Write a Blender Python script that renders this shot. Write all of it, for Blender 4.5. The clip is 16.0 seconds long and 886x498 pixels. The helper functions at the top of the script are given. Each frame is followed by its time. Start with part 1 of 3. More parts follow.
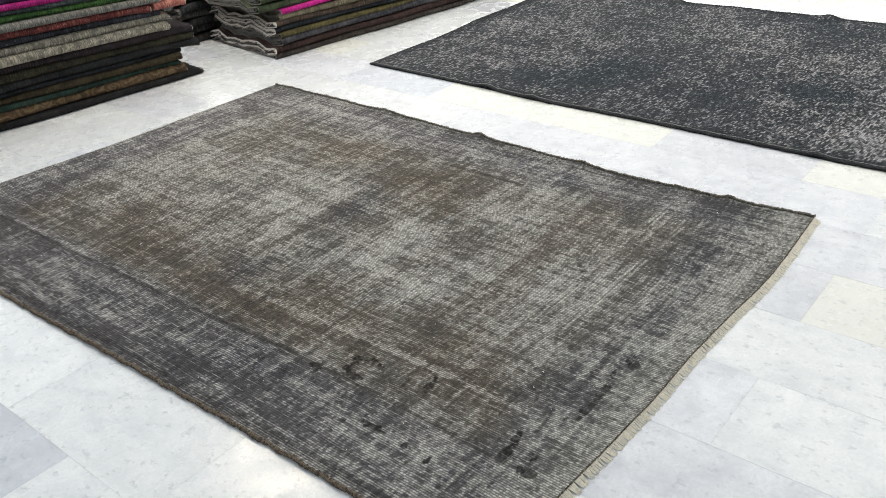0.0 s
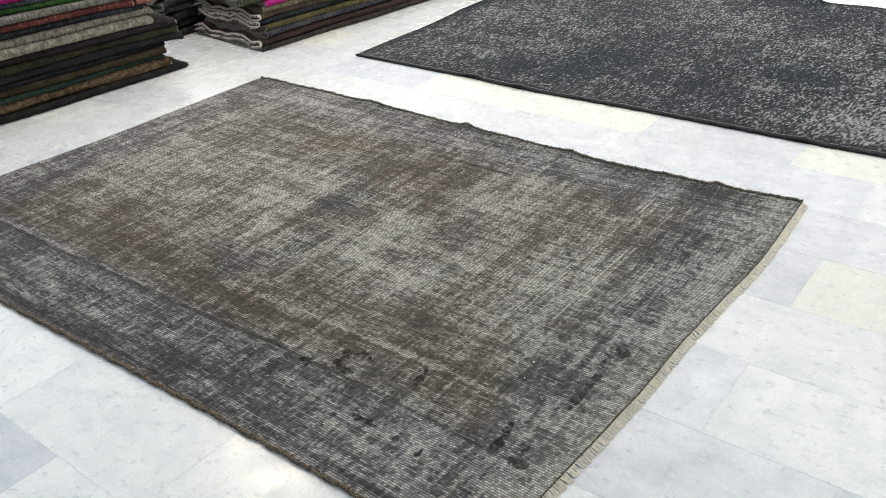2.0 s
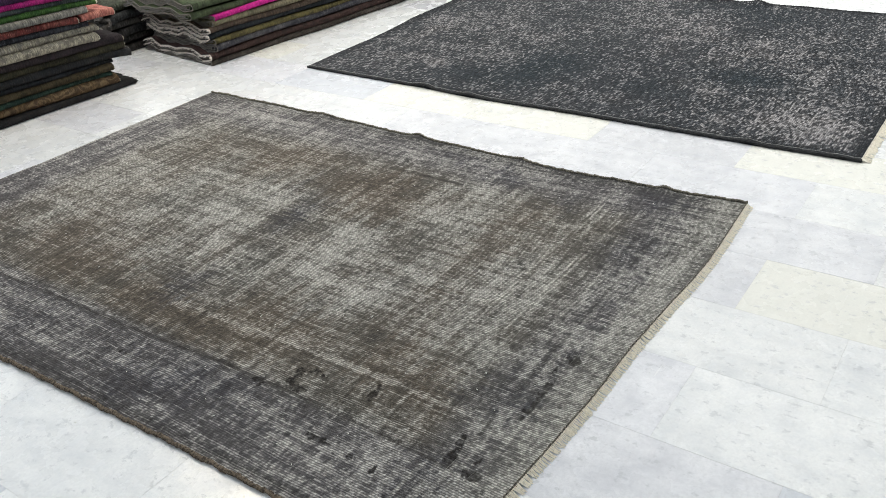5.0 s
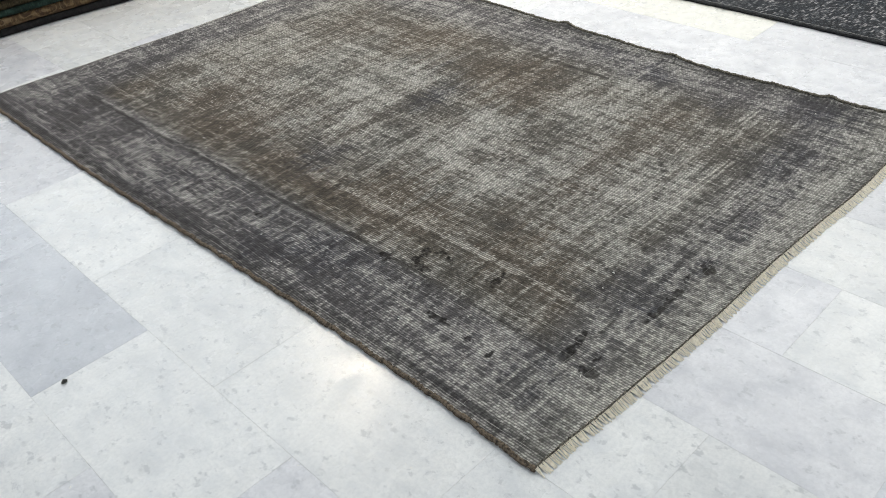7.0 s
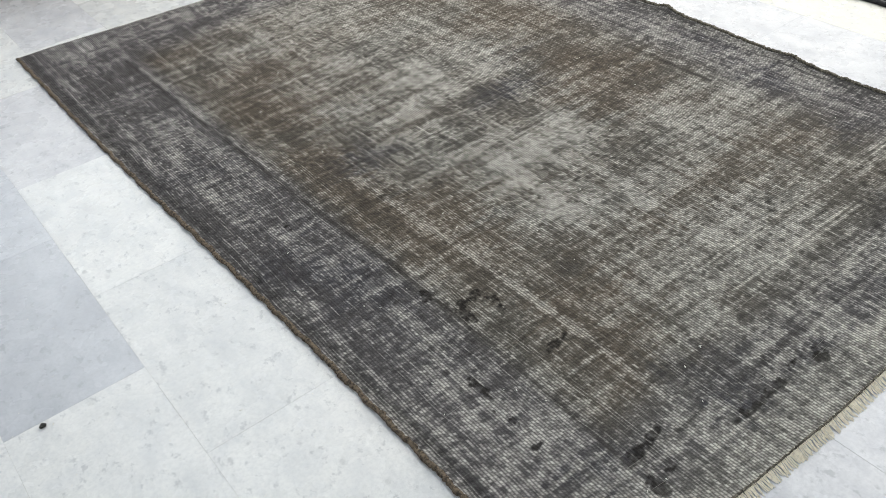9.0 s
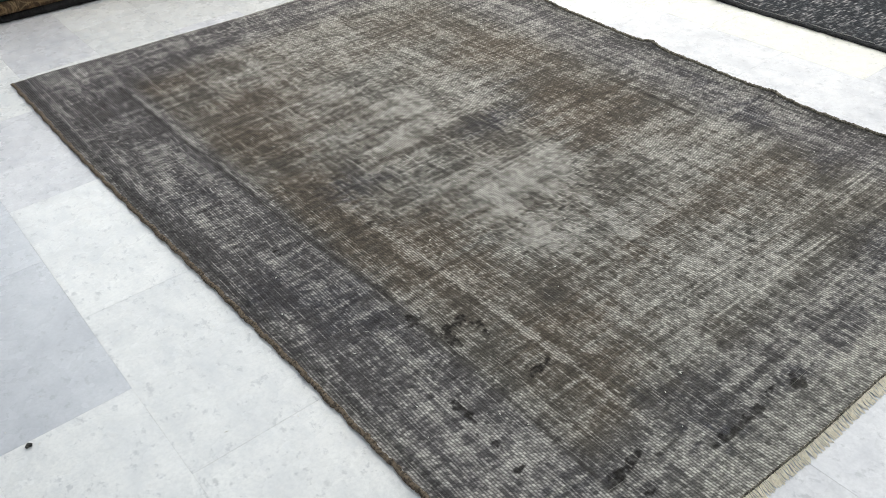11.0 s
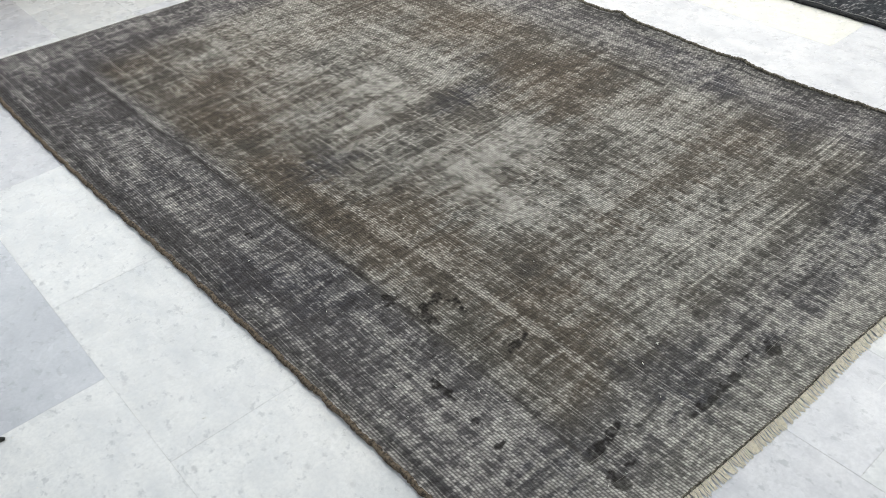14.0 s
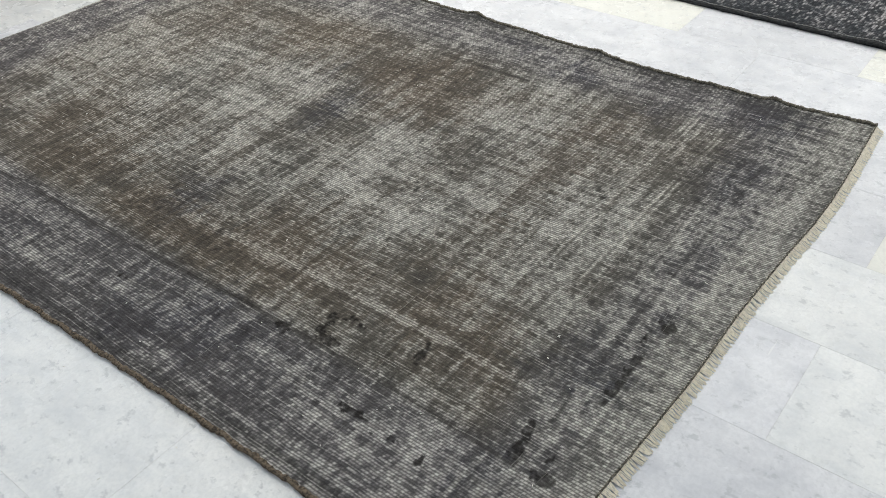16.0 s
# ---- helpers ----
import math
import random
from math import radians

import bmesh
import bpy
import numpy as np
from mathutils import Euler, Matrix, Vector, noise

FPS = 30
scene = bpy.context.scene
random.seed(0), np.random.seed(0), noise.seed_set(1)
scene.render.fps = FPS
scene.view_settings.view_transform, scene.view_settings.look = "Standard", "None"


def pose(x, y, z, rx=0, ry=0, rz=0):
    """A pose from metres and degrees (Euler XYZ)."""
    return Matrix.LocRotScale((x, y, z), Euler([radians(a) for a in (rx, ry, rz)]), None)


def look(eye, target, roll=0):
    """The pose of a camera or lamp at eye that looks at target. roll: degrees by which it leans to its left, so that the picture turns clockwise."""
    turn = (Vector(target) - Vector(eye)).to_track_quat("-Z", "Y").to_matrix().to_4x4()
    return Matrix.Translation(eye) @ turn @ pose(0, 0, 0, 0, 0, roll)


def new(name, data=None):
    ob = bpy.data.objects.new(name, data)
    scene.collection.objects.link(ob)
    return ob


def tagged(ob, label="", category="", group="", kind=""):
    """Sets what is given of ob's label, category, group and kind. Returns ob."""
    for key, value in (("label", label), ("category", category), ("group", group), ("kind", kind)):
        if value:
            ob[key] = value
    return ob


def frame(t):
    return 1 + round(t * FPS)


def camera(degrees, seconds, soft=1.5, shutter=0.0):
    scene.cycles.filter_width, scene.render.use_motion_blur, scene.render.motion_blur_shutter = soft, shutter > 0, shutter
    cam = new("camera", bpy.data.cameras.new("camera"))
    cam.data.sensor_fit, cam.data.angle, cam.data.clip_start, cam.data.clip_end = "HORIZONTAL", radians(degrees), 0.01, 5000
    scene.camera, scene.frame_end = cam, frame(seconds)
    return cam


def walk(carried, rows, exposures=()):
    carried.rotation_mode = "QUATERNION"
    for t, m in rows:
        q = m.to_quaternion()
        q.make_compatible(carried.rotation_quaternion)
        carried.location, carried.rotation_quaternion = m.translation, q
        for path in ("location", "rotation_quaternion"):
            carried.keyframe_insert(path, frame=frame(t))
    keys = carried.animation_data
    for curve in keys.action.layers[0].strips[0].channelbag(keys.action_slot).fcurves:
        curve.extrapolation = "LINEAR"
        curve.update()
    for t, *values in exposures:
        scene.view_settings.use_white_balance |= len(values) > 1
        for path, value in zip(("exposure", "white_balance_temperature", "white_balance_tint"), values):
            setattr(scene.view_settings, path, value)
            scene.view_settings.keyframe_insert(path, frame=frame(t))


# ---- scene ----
cam = camera(55.6, 16.0, soft=0.72)
PATH = [
    (0, (-0.88, -0.498, 1.381), (0.446, 0.634, 0.402), -3.5),
    (0.5, (-0.866, -0.501, 1.379), (0.476, 0.603, 0.389), -3.7),
    (1, (-0.867, -0.496, 1.379), (0.469, 0.604, 0.377), -3.9),
    (1.5, (-0.869, -0.493, 1.38), (0.459, 0.612, 0.373), -4.1),
    (2, (-0.868, -0.497, 1.38), (0.462, 0.612, 0.379), -4.2),
    (2.5, (-0.866, -0.49, 1.378), (0.456, 0.626, 0.374), -4.1),
    (3, (-0.867, -0.487, 1.379), (0.478, 0.609, 0.383), -3.6),
    (3.5, (-0.859, -0.494, 1.387), (0.523, 0.563, 0.401), -3.8),
    (5.8, (-0.834, -0.542, 1.411), (0.522, 0.521, 0.396), -5.8),
    (6, (-0.85, -0.535, 1.392), (0.443, 0.576, 0.347), -5.4),
    (6.5, (-0.861, -0.511, 1.372), (0.292, 0.675, 0.247), -5.0),
    (7, (-0.832, -0.504, 1.362), (0.248, 0.696, 0.182), -5.3),
    (7.5, (-0.779, -0.481, 1.346), (0.247, 0.711, 0.111), -6.2),
    (8, (-0.669, -0.321, 1.326), (0.326, 0.868, 0.063), -5.6),
    (8.5, (-0.572, -0.216, 1.328), (0.37, 1.013, 0.062), -5.0),
    (9, (-0.503, -0.22, 1.321), (0.39, 1.039, 0.048), -5.1),
    (9.5, (-0.501, -0.247, 1.325), (0.414, 1.019, 0.076), -4.6),
    (9.7, (-0.493, -0.261, 1.333), (0.432, 1.01, 0.096), -4.7),
    (12, (-0.535, -0.245, 1.332), (0.414, 1.032, 0.121), -3.3),
    (12.5, (-0.53, -0.245, 1.333), (0.424, 1.021, 0.114), -3.8),
    (13, (-0.508, -0.248, 1.327), (0.459, 0.992, 0.091), -4.6),
    (13.5, (-0.508, -0.246, 1.331), (0.457, 0.984, 0.084), -4.4),
    (14, (-0.512, -0.24, 1.326), (0.456, 0.971, 0.063), -4.1),
    (14.5, (-0.509, -0.232, 1.322), (0.515, 0.937, 0.063), -3.1),
    (15, (-0.54, -0.207, 1.319), (0.574, 0.906, 0.086), -0.7),
    (15.5, (-0.553, -0.193, 1.328), (0.629, 0.861, 0.107), -1.2),
    (16, (-0.519, -0.18, 1.314), (0.667, 0.815, 0.048), -3.3),
]
walk(cam, [(t, look(eye, target, roll)) for t, eye, target, roll in PATH], [(0, -0.01), (3.5, -0.01), (7, -0.03), (9, 0.03), (13, 0.05), (14.5, 0.02), (15, -0.12), (15.5, -0.19), (16, -0.12)])

# ---- light: unseen soft panels added overhead and one warm ceiling spot ----
ROOM = (-4.0, 9.0, -4.5, 8.0, 3.0)


def area_lamp(x, y, size, watts, colour, z=2.96):
    data = bpy.data.lights.new("overhead_light", "AREA")
    data.shape, data.size, data.energy, data.color = "SQUARE", size, watts, colour
    ob = new("overhead_light", data)
    ob.location = (x, y, z)
    return ob


# added panels, none in view; strength and tint tuned by position
for px in (-2.4, 0.9, 4.2, 7.2):
    for py in (-2.6, 0.6, 3.9, 6.6):
        far = px > 4 or py > 3
        watts = (40 if far else 19) * {-2.4: 0.50, 0.9: 0.94, 4.2: 1.42, 7.2: 0.9}[px]
        area_lamp(px, py, 2.5, watts, (1.0, 0.985, 0.935) if px > 2 else (0.90, 0.955, 1.0))
area_lamp(1.73, 3.45, 0.16, 26, (1.0, 0.82, 0.58))
world = bpy.data.worlds.new("world")
scene.world = world
world.use_nodes = True
world.node_tree.nodes["Background"].inputs[0].default_value = (0.9, 0.95, 1.0, 1)
world.node_tree.nodes["Background"].inputs[1].default_value = 0.1


# ---- material helpers ----
class Nodes:
    def __init__(self, name):
        self.mat = bpy.data.materials.new(name)
        self.mat.use_nodes = True
        self.t = self.mat.node_tree
        self.bsdf = self.t.nodes["Principled BSDF"]

    def add(self, kind, ins=(), operation="", data_type="", blend_type="", interpolation_type="", attribute_name=""):
        n = self.t.nodes.new(kind)
        if operation:
            n.operation = operation
        if data_type:
            n.data_type, n.blend_type = data_type, blend_type
        if interpolation_type:
            n.interpolation_type = interpolation_type
        if attribute_name:
            n.attribute_name = attribute_name
        for key, value in dict(ins).items():
            self.put(n.inputs[key], value)
        return n

    def put(self, socket, value):
        if isinstance(value, bpy.types.NodeSocket):
            self.t.links.new(value, socket)
        else:
            socket.default_value = value

    def math(self, op, a, b=0.0, clamp=False):
        n = self.add("ShaderNodeMath", {0: a, 1: b}, operation=op)
        n.use_clamp = clamp
        return n.outputs[0]

    def mix(self, fac, a, b, blend="MIX"):
        n = self.add("ShaderNodeMix", data_type="RGBA", blend_type=blend)
        for key, value in (("Factor", fac), ("A", a), ("B", b)):
            sock = [q for q in n.inputs if q.name == key and q.enabled][0]
            self.put(sock, value if not isinstance(value, tuple) or len(value) != 3 else (*value, 1.0))
        return [q for q in n.outputs if q.enabled][0]

    def noise(self, vec, scale, detail=3.0, rough=0.55):
        return self.add("ShaderNodeTexNoise", {"Vector": vec, "Scale": scale, "Detail": detail, "Roughness": rough}).outputs[0]

    def scaled(self, vec, sx, sy, sz=1.0):
        return self.add("ShaderNodeVectorMath", {0: vec, 1: (sx, sy, sz)}, operation="MULTIPLY").outputs[0]

    def ramp(self, value, lo, hi, a=0.0, b=1.0):
        return self.add("ShaderNodeMapRange", {0: value, 1: lo, 2: hi, 3: a, 4: b}, interpolation_type="SMOOTHSTEP").outputs[0]

    def finish(self, colour, rough, bump=None, strength=0.3, distance=0.002, spec=0.5):
        self.put(self.bsdf.inputs["Base Color"], colour)
        self.put(self.bsdf.inputs["Roughness"], rough)
        self.put(self.bsdf.inputs["Specular IOR Level"], spec)
        if bump is not None:
            b = self.add("ShaderNodeBump", {"Strength": strength, "Distance": distance, "Height": bump})
            self.put(self.bsdf.inputs["Normal"], b.outputs[0])
        return self.mat


def marble(name, base, cloud, cloudiness):
    n = Nodes(name)
    pos = n.add("ShaderNodeNewGeometry").outputs["Position"]
    rnd = n.add("ShaderNodeObjectInfo").outputs["Random"]
    shift = n.add("ShaderNodeCombineXYZ", {0: n.math("MULTIPLY", rnd, 37.0), 1: n.math("MULTIPLY", rnd, 91.0), 2: 0.0}).outputs[0]
    p = n.add("ShaderNodeVectorMath", {0: pos, 1: shift}, operation="ADD").outputs[0]
    big = n.ramp(n.noise(p, 4.5, 5.0, 0.6), 0.35, 0.75)
    veil = n.ramp(n.noise(n.scaled(p, 1.0, 0.6), 16.0, 6.0, 0.7), 0.38, 0.72)
    fine = n.noise(p, 110.0, 4.0, 0.7)
    mass = n.math("MULTIPLY", n.math("ADD", n.math("MULTIPLY", big, 0.5), n.math("MULTIPLY", veil, 0.75)), cloudiness, clamp=True)
    c = n.mix(mass, base, cloud)
    c = n.mix(n.ramp(fine, 0.35, 0.7, 0.0, 0.34), c, tuple(v * 0.82 for v in cloud))
    # grey crystals of two sizes, sparse and uneven
    small = n.ramp(n.noise(n.scaled(p, 1.0, 0.7), 38.0, 4.0, 0.65), 0.57, 0.67, 0.0, 0.52)
    c = n.mix(small, c, (0.33, 0.35, 0.38))
    fleck = n.add("ShaderNodeTexVoronoi", {"Vector": n.scaled(p, 1.0, 0.65), "Scale": 24.0, "Randomness": 1.0})
    size = n.add("ShaderNodeSeparateColor", {0: fleck.outputs["Color"]}).outputs[0]
    spot = n.ramp(n.math("ADD", fleck.outputs["Distance"], n.math("MULTIPLY", n.noise(p, 130.0, 3.0, 0.7), 0.30)), 0.20, 0.36, 1.0, 0.0)
    spot = n.math("MULTIPLY", spot, n.ramp(size, 0.66, 0.98, 0.0, 0.5))
    c = n.mix(spot, c, (0.28, 0.295, 0.32))
    # fine pale scratches
    hair = n.ramp(n.noise(n.scaled(p, 8.0, 90.0), 1.0, 2.0), 0.735, 0.76, 0.0, 0.35)
    c = n.mix(hair, c, (0.82, 0.83, 0.82))
    tone = n.math("ADD", n.math("MULTIPLY", rnd, 0.10), 0.93)
    c = n.mix(1.0, c, n.add("ShaderNodeCombineColor", {0: tone, 1: tone, 2: tone}).outputs[0], "MULTIPLY")
    rough = n.ramp(n.noise(p, 9.0, 4.0), 0.3, 0.7, 0.20, 0.34)
    return n.finish(c, rough, n.noise(p, 60.0, 3.0), 0.05, 0.001, 0.5)


M_WHITE = marble("marble_white", (0.74, 0.75, 0.75), (0.54, 0.565, 0.595), 0.8)
M_PALE = marble("marble_pale_grey", (0.68, 0.69, 0.72), (0.48, 0.495, 0.54), 0.85)
M_GREY = marble("marble_blue_grey", (0.575, 0.60, 0.645), (0.44, 0.465, 0.515), 0.8)
M_CREAM = marble("marble_cream", (0.72, 0.72, 0.675), (0.64, 0.65, 0.615), 0.6)


def plain(name, colour, rough=0.7, var=0.08):
    n = Nodes(name)
    p = n.add("ShaderNodeTexCoord").outputs["Object"]
    f = n.ramp(n.noise(p, 6.0, 5.0), 0.3, 0.7)
    c = n.mix(f, colour, tuple(v * (1 - var) for v in colour))
    return n.finish(c, rough, n.noise(p, 120.0, 2.0), 0.1)


M_GROUT = plain("grout", (0.70, 0.69, 0.67), 0.8, 0.6)
M_WALL = plain("wall_paint", (0.76, 0.77, 0.77), 0.8)
M_CEIL = plain("ceiling_paint", (0.80, 0.81, 0.82), 0.9)


def knotted(name, pitch, step, thread, bareness, long_threads, gains, run, relief, across=True):
    """Worn knotted pile: dye and wear are carried by the mesh, rows of knots and bare warp by a staggered cell grid.
    pitch: between rows of knots, step: between knots along a row; across: the rows run along y. bareness: wear at which
    a knot shows its warp;
    gains: unevenness along rows, across rows and from knot to knot and in flecks; run: length of a worn run; relief:
    how strongly shade is painted into the gaps between knots."""
    n = Nodes(name)
    p = n.add("ShaderNodeTexCoord").outputs["Object"]
    dye = n.add("ShaderNodeAttribute", attribute_name="dye").outputs["Color"]
    wear = n.add("ShaderNodeAttribute", attribute_name="wear").outputs["Fac"]
    xyz = n.add("ShaderNodeSeparateXYZ", {0: p})
    u, v = (xyz.outputs[0], xyz.outputs[1]) if across else (xyz.outputs[1], xyz.outputs[0])
    # rows wander a little, as on a hand loom
    u = n.math("ADD", u, n.math("MULTIPLY", n.math("SUBTRACT", n.noise(p, 4.0, 2.0), 0.5), 0.018))
    v = n.math("ADD", v, n.math("MULTIPLY", n.math("SUBTRACT", n.noise(p, 5.5, 3.0), 0.5), 0.030))
    u = n.math("ADD", u, n.math("MULTIPLY", n.math("SUBTRACT", n.noise(p, 70.0, 2.0), 0.5), 0.0014))
    cu = n.math("DIVIDE", u, pitch)
    iu = n.math("FLOOR", cu)
    fu = n.math("ABSOLUTE", n.math("SUBTRACT", n.math("FRACT", cu), 0.5))
    row = n.add("ShaderNodeTexWhiteNoise", {"Vector": n.add("ShaderNodeCombineXYZ", {0: iu, 1: 7.0, 2: 0.0}).outputs[0]}).outputs["Value"]
    cv = n.math("ADD", n.math("ADD", n.math("DIVIDE", v, step), n.math("MULTIPLY", n.math("FRACT", cu), 0.35)), n.math("ADD", n.math("MULTIPLY", n.math("MODULO", iu, 2.0), 0.5), n.math("MULTIPLY", row, 0.14)))
    iv = n.math("FLOOR", cv)
    fv = n.math("ABSOLUTE", n.math("SUBTRACT", n.math("FRACT", cv), 0.5))
    pick = n.add("ShaderNodeTexWhiteNoise", {"Vector": n.add("ShaderNodeCombineXYZ", {0: iu, 1: iv, 2: 3.0}).outputs[0]}).outputs["Value"]
    dash = n.noise(n.add("ShaderNodeCombineXYZ", {0: n.math("MULTIPLY", iu, 1.37), 1: n.math("DIVIDE", v, run), 2: 0.0}).outputs[0], 1.0, 2.0, 0.6)
    weft = n.noise(n.add("ShaderNodeCombineXYZ", {0: n.math("DIVIDE", u, 0.09), 1: n.math("DIVIDE", v, 0.009), 2: 4.0}).outputs[0], 1.0, 2.0, 0.6)
    fuzz = n.noise(p, 900.0, 2.0, 0.7)
    fleck = n.noise(n.scaled(p, 0.75, 1.0) if across else n.scaled(p, 0.6, 1.0), 85.0, 3.0, 0.65)
    level = wear
    for src, gain in ((dash, gains[0]), (weft, gains[1]), (pick, gains[2]), (fleck, gains[3])):
        level = n.math("ADD", level, n.math("MULTIPLY", n.math("SUBTRACT", src, 0.5), gain))
    bare = n.ramp(level, bareness - 0.30, bareness + 0.34)
    knot = n.math("MULTIPLY", n.ramp(fu, 0.14, 0.42, 1.0, 0.0), n.ramp(fv, 0.28, 0.50, 1.0, 0.12))
    line = n.math("MULTIPLY", n.ramp(fu, 0.06, 0.24, 1.0, 0.0), n.ramp(n.math("ADD", n.math("ADD", dash, n.math("MULTIPLY", n.math("SUBTRACT", row, 0.5), 0.34)), n.math("MULTIPLY", n.math("SUBTRACT", wear, 0.4), 0.45)), 0.44, 0.66))
    line = n.math("MULTIPLY", line, n.ramp(fv, 0.25, 0.50, long_threads, long_threads * 0.35))
    # long loose wefts, a few
    loose = n.ramp(n.noise(n.add("ShaderNodeCombineXYZ", {0: n.math("DIVIDE", u, 0.22), 1: n.math("DIVIDE", v, 0.0036), 2: 9.0}).outputs[0], 1.0, 1.0), 0.71, 0.78, 0.0, 0.35)
    cover = n.math("ADD", n.math("MULTIPLY", knot, relief), 0.42 * (1.0 - relief))
    show = n.math("MAXIMUM", n.math("MAXIMUM", n.math("MULTIPLY", cover, bare), line), loose)
    # pile left between knots: shade put into the colour, stronger where warp stands bare
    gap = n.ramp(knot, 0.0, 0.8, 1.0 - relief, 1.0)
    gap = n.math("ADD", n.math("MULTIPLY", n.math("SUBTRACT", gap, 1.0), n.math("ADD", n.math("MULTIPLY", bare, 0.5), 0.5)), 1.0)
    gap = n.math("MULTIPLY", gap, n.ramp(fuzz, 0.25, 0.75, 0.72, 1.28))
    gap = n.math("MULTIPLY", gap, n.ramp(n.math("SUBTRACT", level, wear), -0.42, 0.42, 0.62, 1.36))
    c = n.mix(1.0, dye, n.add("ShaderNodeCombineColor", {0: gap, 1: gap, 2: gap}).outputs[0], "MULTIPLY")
    tone = n.ramp(pick, 0.0, 1.0, 0.7, 1.2)
    yarn_colour = n.mix(1.0, n.mix(0.22, thread, n.mix(1.0, dye, (4.0, 4.0, 4.0), "MULTIPLY")), n.add("ShaderNodeCombineColor", {0: tone, 1: tone, 2: tone}).outputs[0], "MULTIPLY")
    c = n.mix(n.math("MULTIPLY", show, 0.92, clamp=True), c, yarn_colour)
    return n.finish(c, 0.92, n.math("ADD", knot, n.math("MULTIPLY", fuzz, 0.5)), 0.6, 0.0014, 0.1)


def fabric(name, a, b, c3, motif=False):
    """Folded rug seen at its fold: rows of knots across, faded ornaments along."""
    n = Nodes(name)
    p = n.add("ShaderNodeTexCoord").outputs["Object"]
    orn = n.ramp(n.noise(n.scaled(p, 34.0, 26.0, 26.0), 1.0, 4.0, 0.75), 0.42, 0.58)
    row = n.noise(n.scaled(p, 190.0, 22.0, 22.0), 1.0, 2.0, 0.6)
    worn = n.ramp(n.noise(n.scaled(p, 7.0, 6.0, 6.0), 1.0, 4.0, 0.65), 0.45, 0.75)
    c = n.mix(orn, a, b)
    c = n.mix(n.math("MULTIPLY", worn, 0.5), c, c3)
    bits = n.noise(n.scaled(p, 120.0, 55.0, 55.0), 1.0, 3.0, 0.7)
    c = n.mix(n.ramp(bits, 0.54, 0.66, 0.0, 0.6), c, tuple(min(1.0, v * 1.2) for v in c3))
    c = n.mix(n.ramp(row, 0.44, 0.60, 0.0, 0.65), c, tuple(v * 0.25 for v in a))
    if motif:
        sway = n.add("ShaderNodeTexNoise", {"Vector": p, "Scale": 9.0, "Detail": 1.0}).outputs["Color"]
        bent = n.add("ShaderNodeVectorMath", {0: n.scaled(p, 1.0, 0.5, 1.6), 1: n.scaled(sway, 0.10, 0.10, 0.10)}, operation="ADD").outputs[0]
        cell = n.add("ShaderNodeTexVoronoi", {"Vector": bent, "Scale": 10.0})
        ring = n.math("SINE", n.math("MULTIPLY", cell.outputs["Distance"], 24.0))
        c = n.mix(n.ramp(ring, 0.35, 0.8, 0.0, 0.6), c, tuple(v * 0.9 for v in b))
        c = n.mix(n.ramp(ring, -0.95, -0.6, 0.6, 0.0), c, c3)
    return n.finish(c, 0.95, row, 0.5, 0.004, 0.1)


def yarn(name, a, b):
    n = Nodes(name)
    p = n.add("ShaderNodeTexCoord").outputs["Object"]
    c = n.mix(n.ramp(n.noise(p, 160.0, 3.0), 0.35, 0.7), a, b)
    return n.finish(c, 0.95, n.noise(p, 600.0, 2.0), 0.4, 0.002, 0.1)


M_FRINGE = yarn("cotton_fringe", (0.95, 0.90, 0.78), (0.74, 0.69, 0.58))
M_FUZZ = yarn("grey_fringe", (0.52, 0.51, 0.46), (0.20, 0.195, 0.18))
M_BIND = yarn("dark_binding", (0.045, 0.042, 0.036), (0.20, 0.185, 0.15))
M_BIND_BROWN = yarn("brown_binding", (0.17, 0.135, 0.10), (0.035, 0.030, 0.026))
M_BIND_BLACK = yarn("black_binding", (0.02, 0.021, 0.023), (0.05, 0.05, 0.052))
M_STITCH = yarn("pale_stitch", (0.30, 0.30, 0.29), (0.14, 0.14, 0.14))
M_CREAM_EDGE = yarn("cream_warp_ends", (0.60, 0.56, 0.46), (0.34, 0.31, 0.25))
M_FELT_EDGE = yarn("frayed_felt", (0.030, 0.030, 0.030), (0.014, 0.014, 0.014))
M_PLY = yarn("rug_backing", (0.19, 0.18, 0.165), (0.075, 0.070, 0.064))
M_LINT = plain("white_lint", (0.75, 0.74, 0.70), 0.9)


# ---- mesh helpers ----
def mesh_object(name, verts, faces, material, smooth=False):
    me = bpy.data.meshes.new(name)
    me.from_pydata([tuple(v) for v in verts], [], faces)
    me.materials.append(material)
    if smooth:
        me.shade_smooth()
    return new(name, me)


def part(name, verts, faces, material, parent, label="", smooth=False, kind=""):
    ob = mesh_object(name, verts, faces, material, smooth)
    ob.parent = parent
    return tagged(ob, label=label, kind=kind)


def box(x0, x1, y0, y1, z0, z1):
    v = [(x, y, z) for z in (z0, z1) for y in (y0, y1) for x in (x0, x1)]
    f = [(0, 2, 3, 1), (4, 5, 7, 6), (0, 1, 5, 4), (2, 6, 7, 3), (0, 4, 6, 2), (1, 3, 7, 5)]
    return v, f


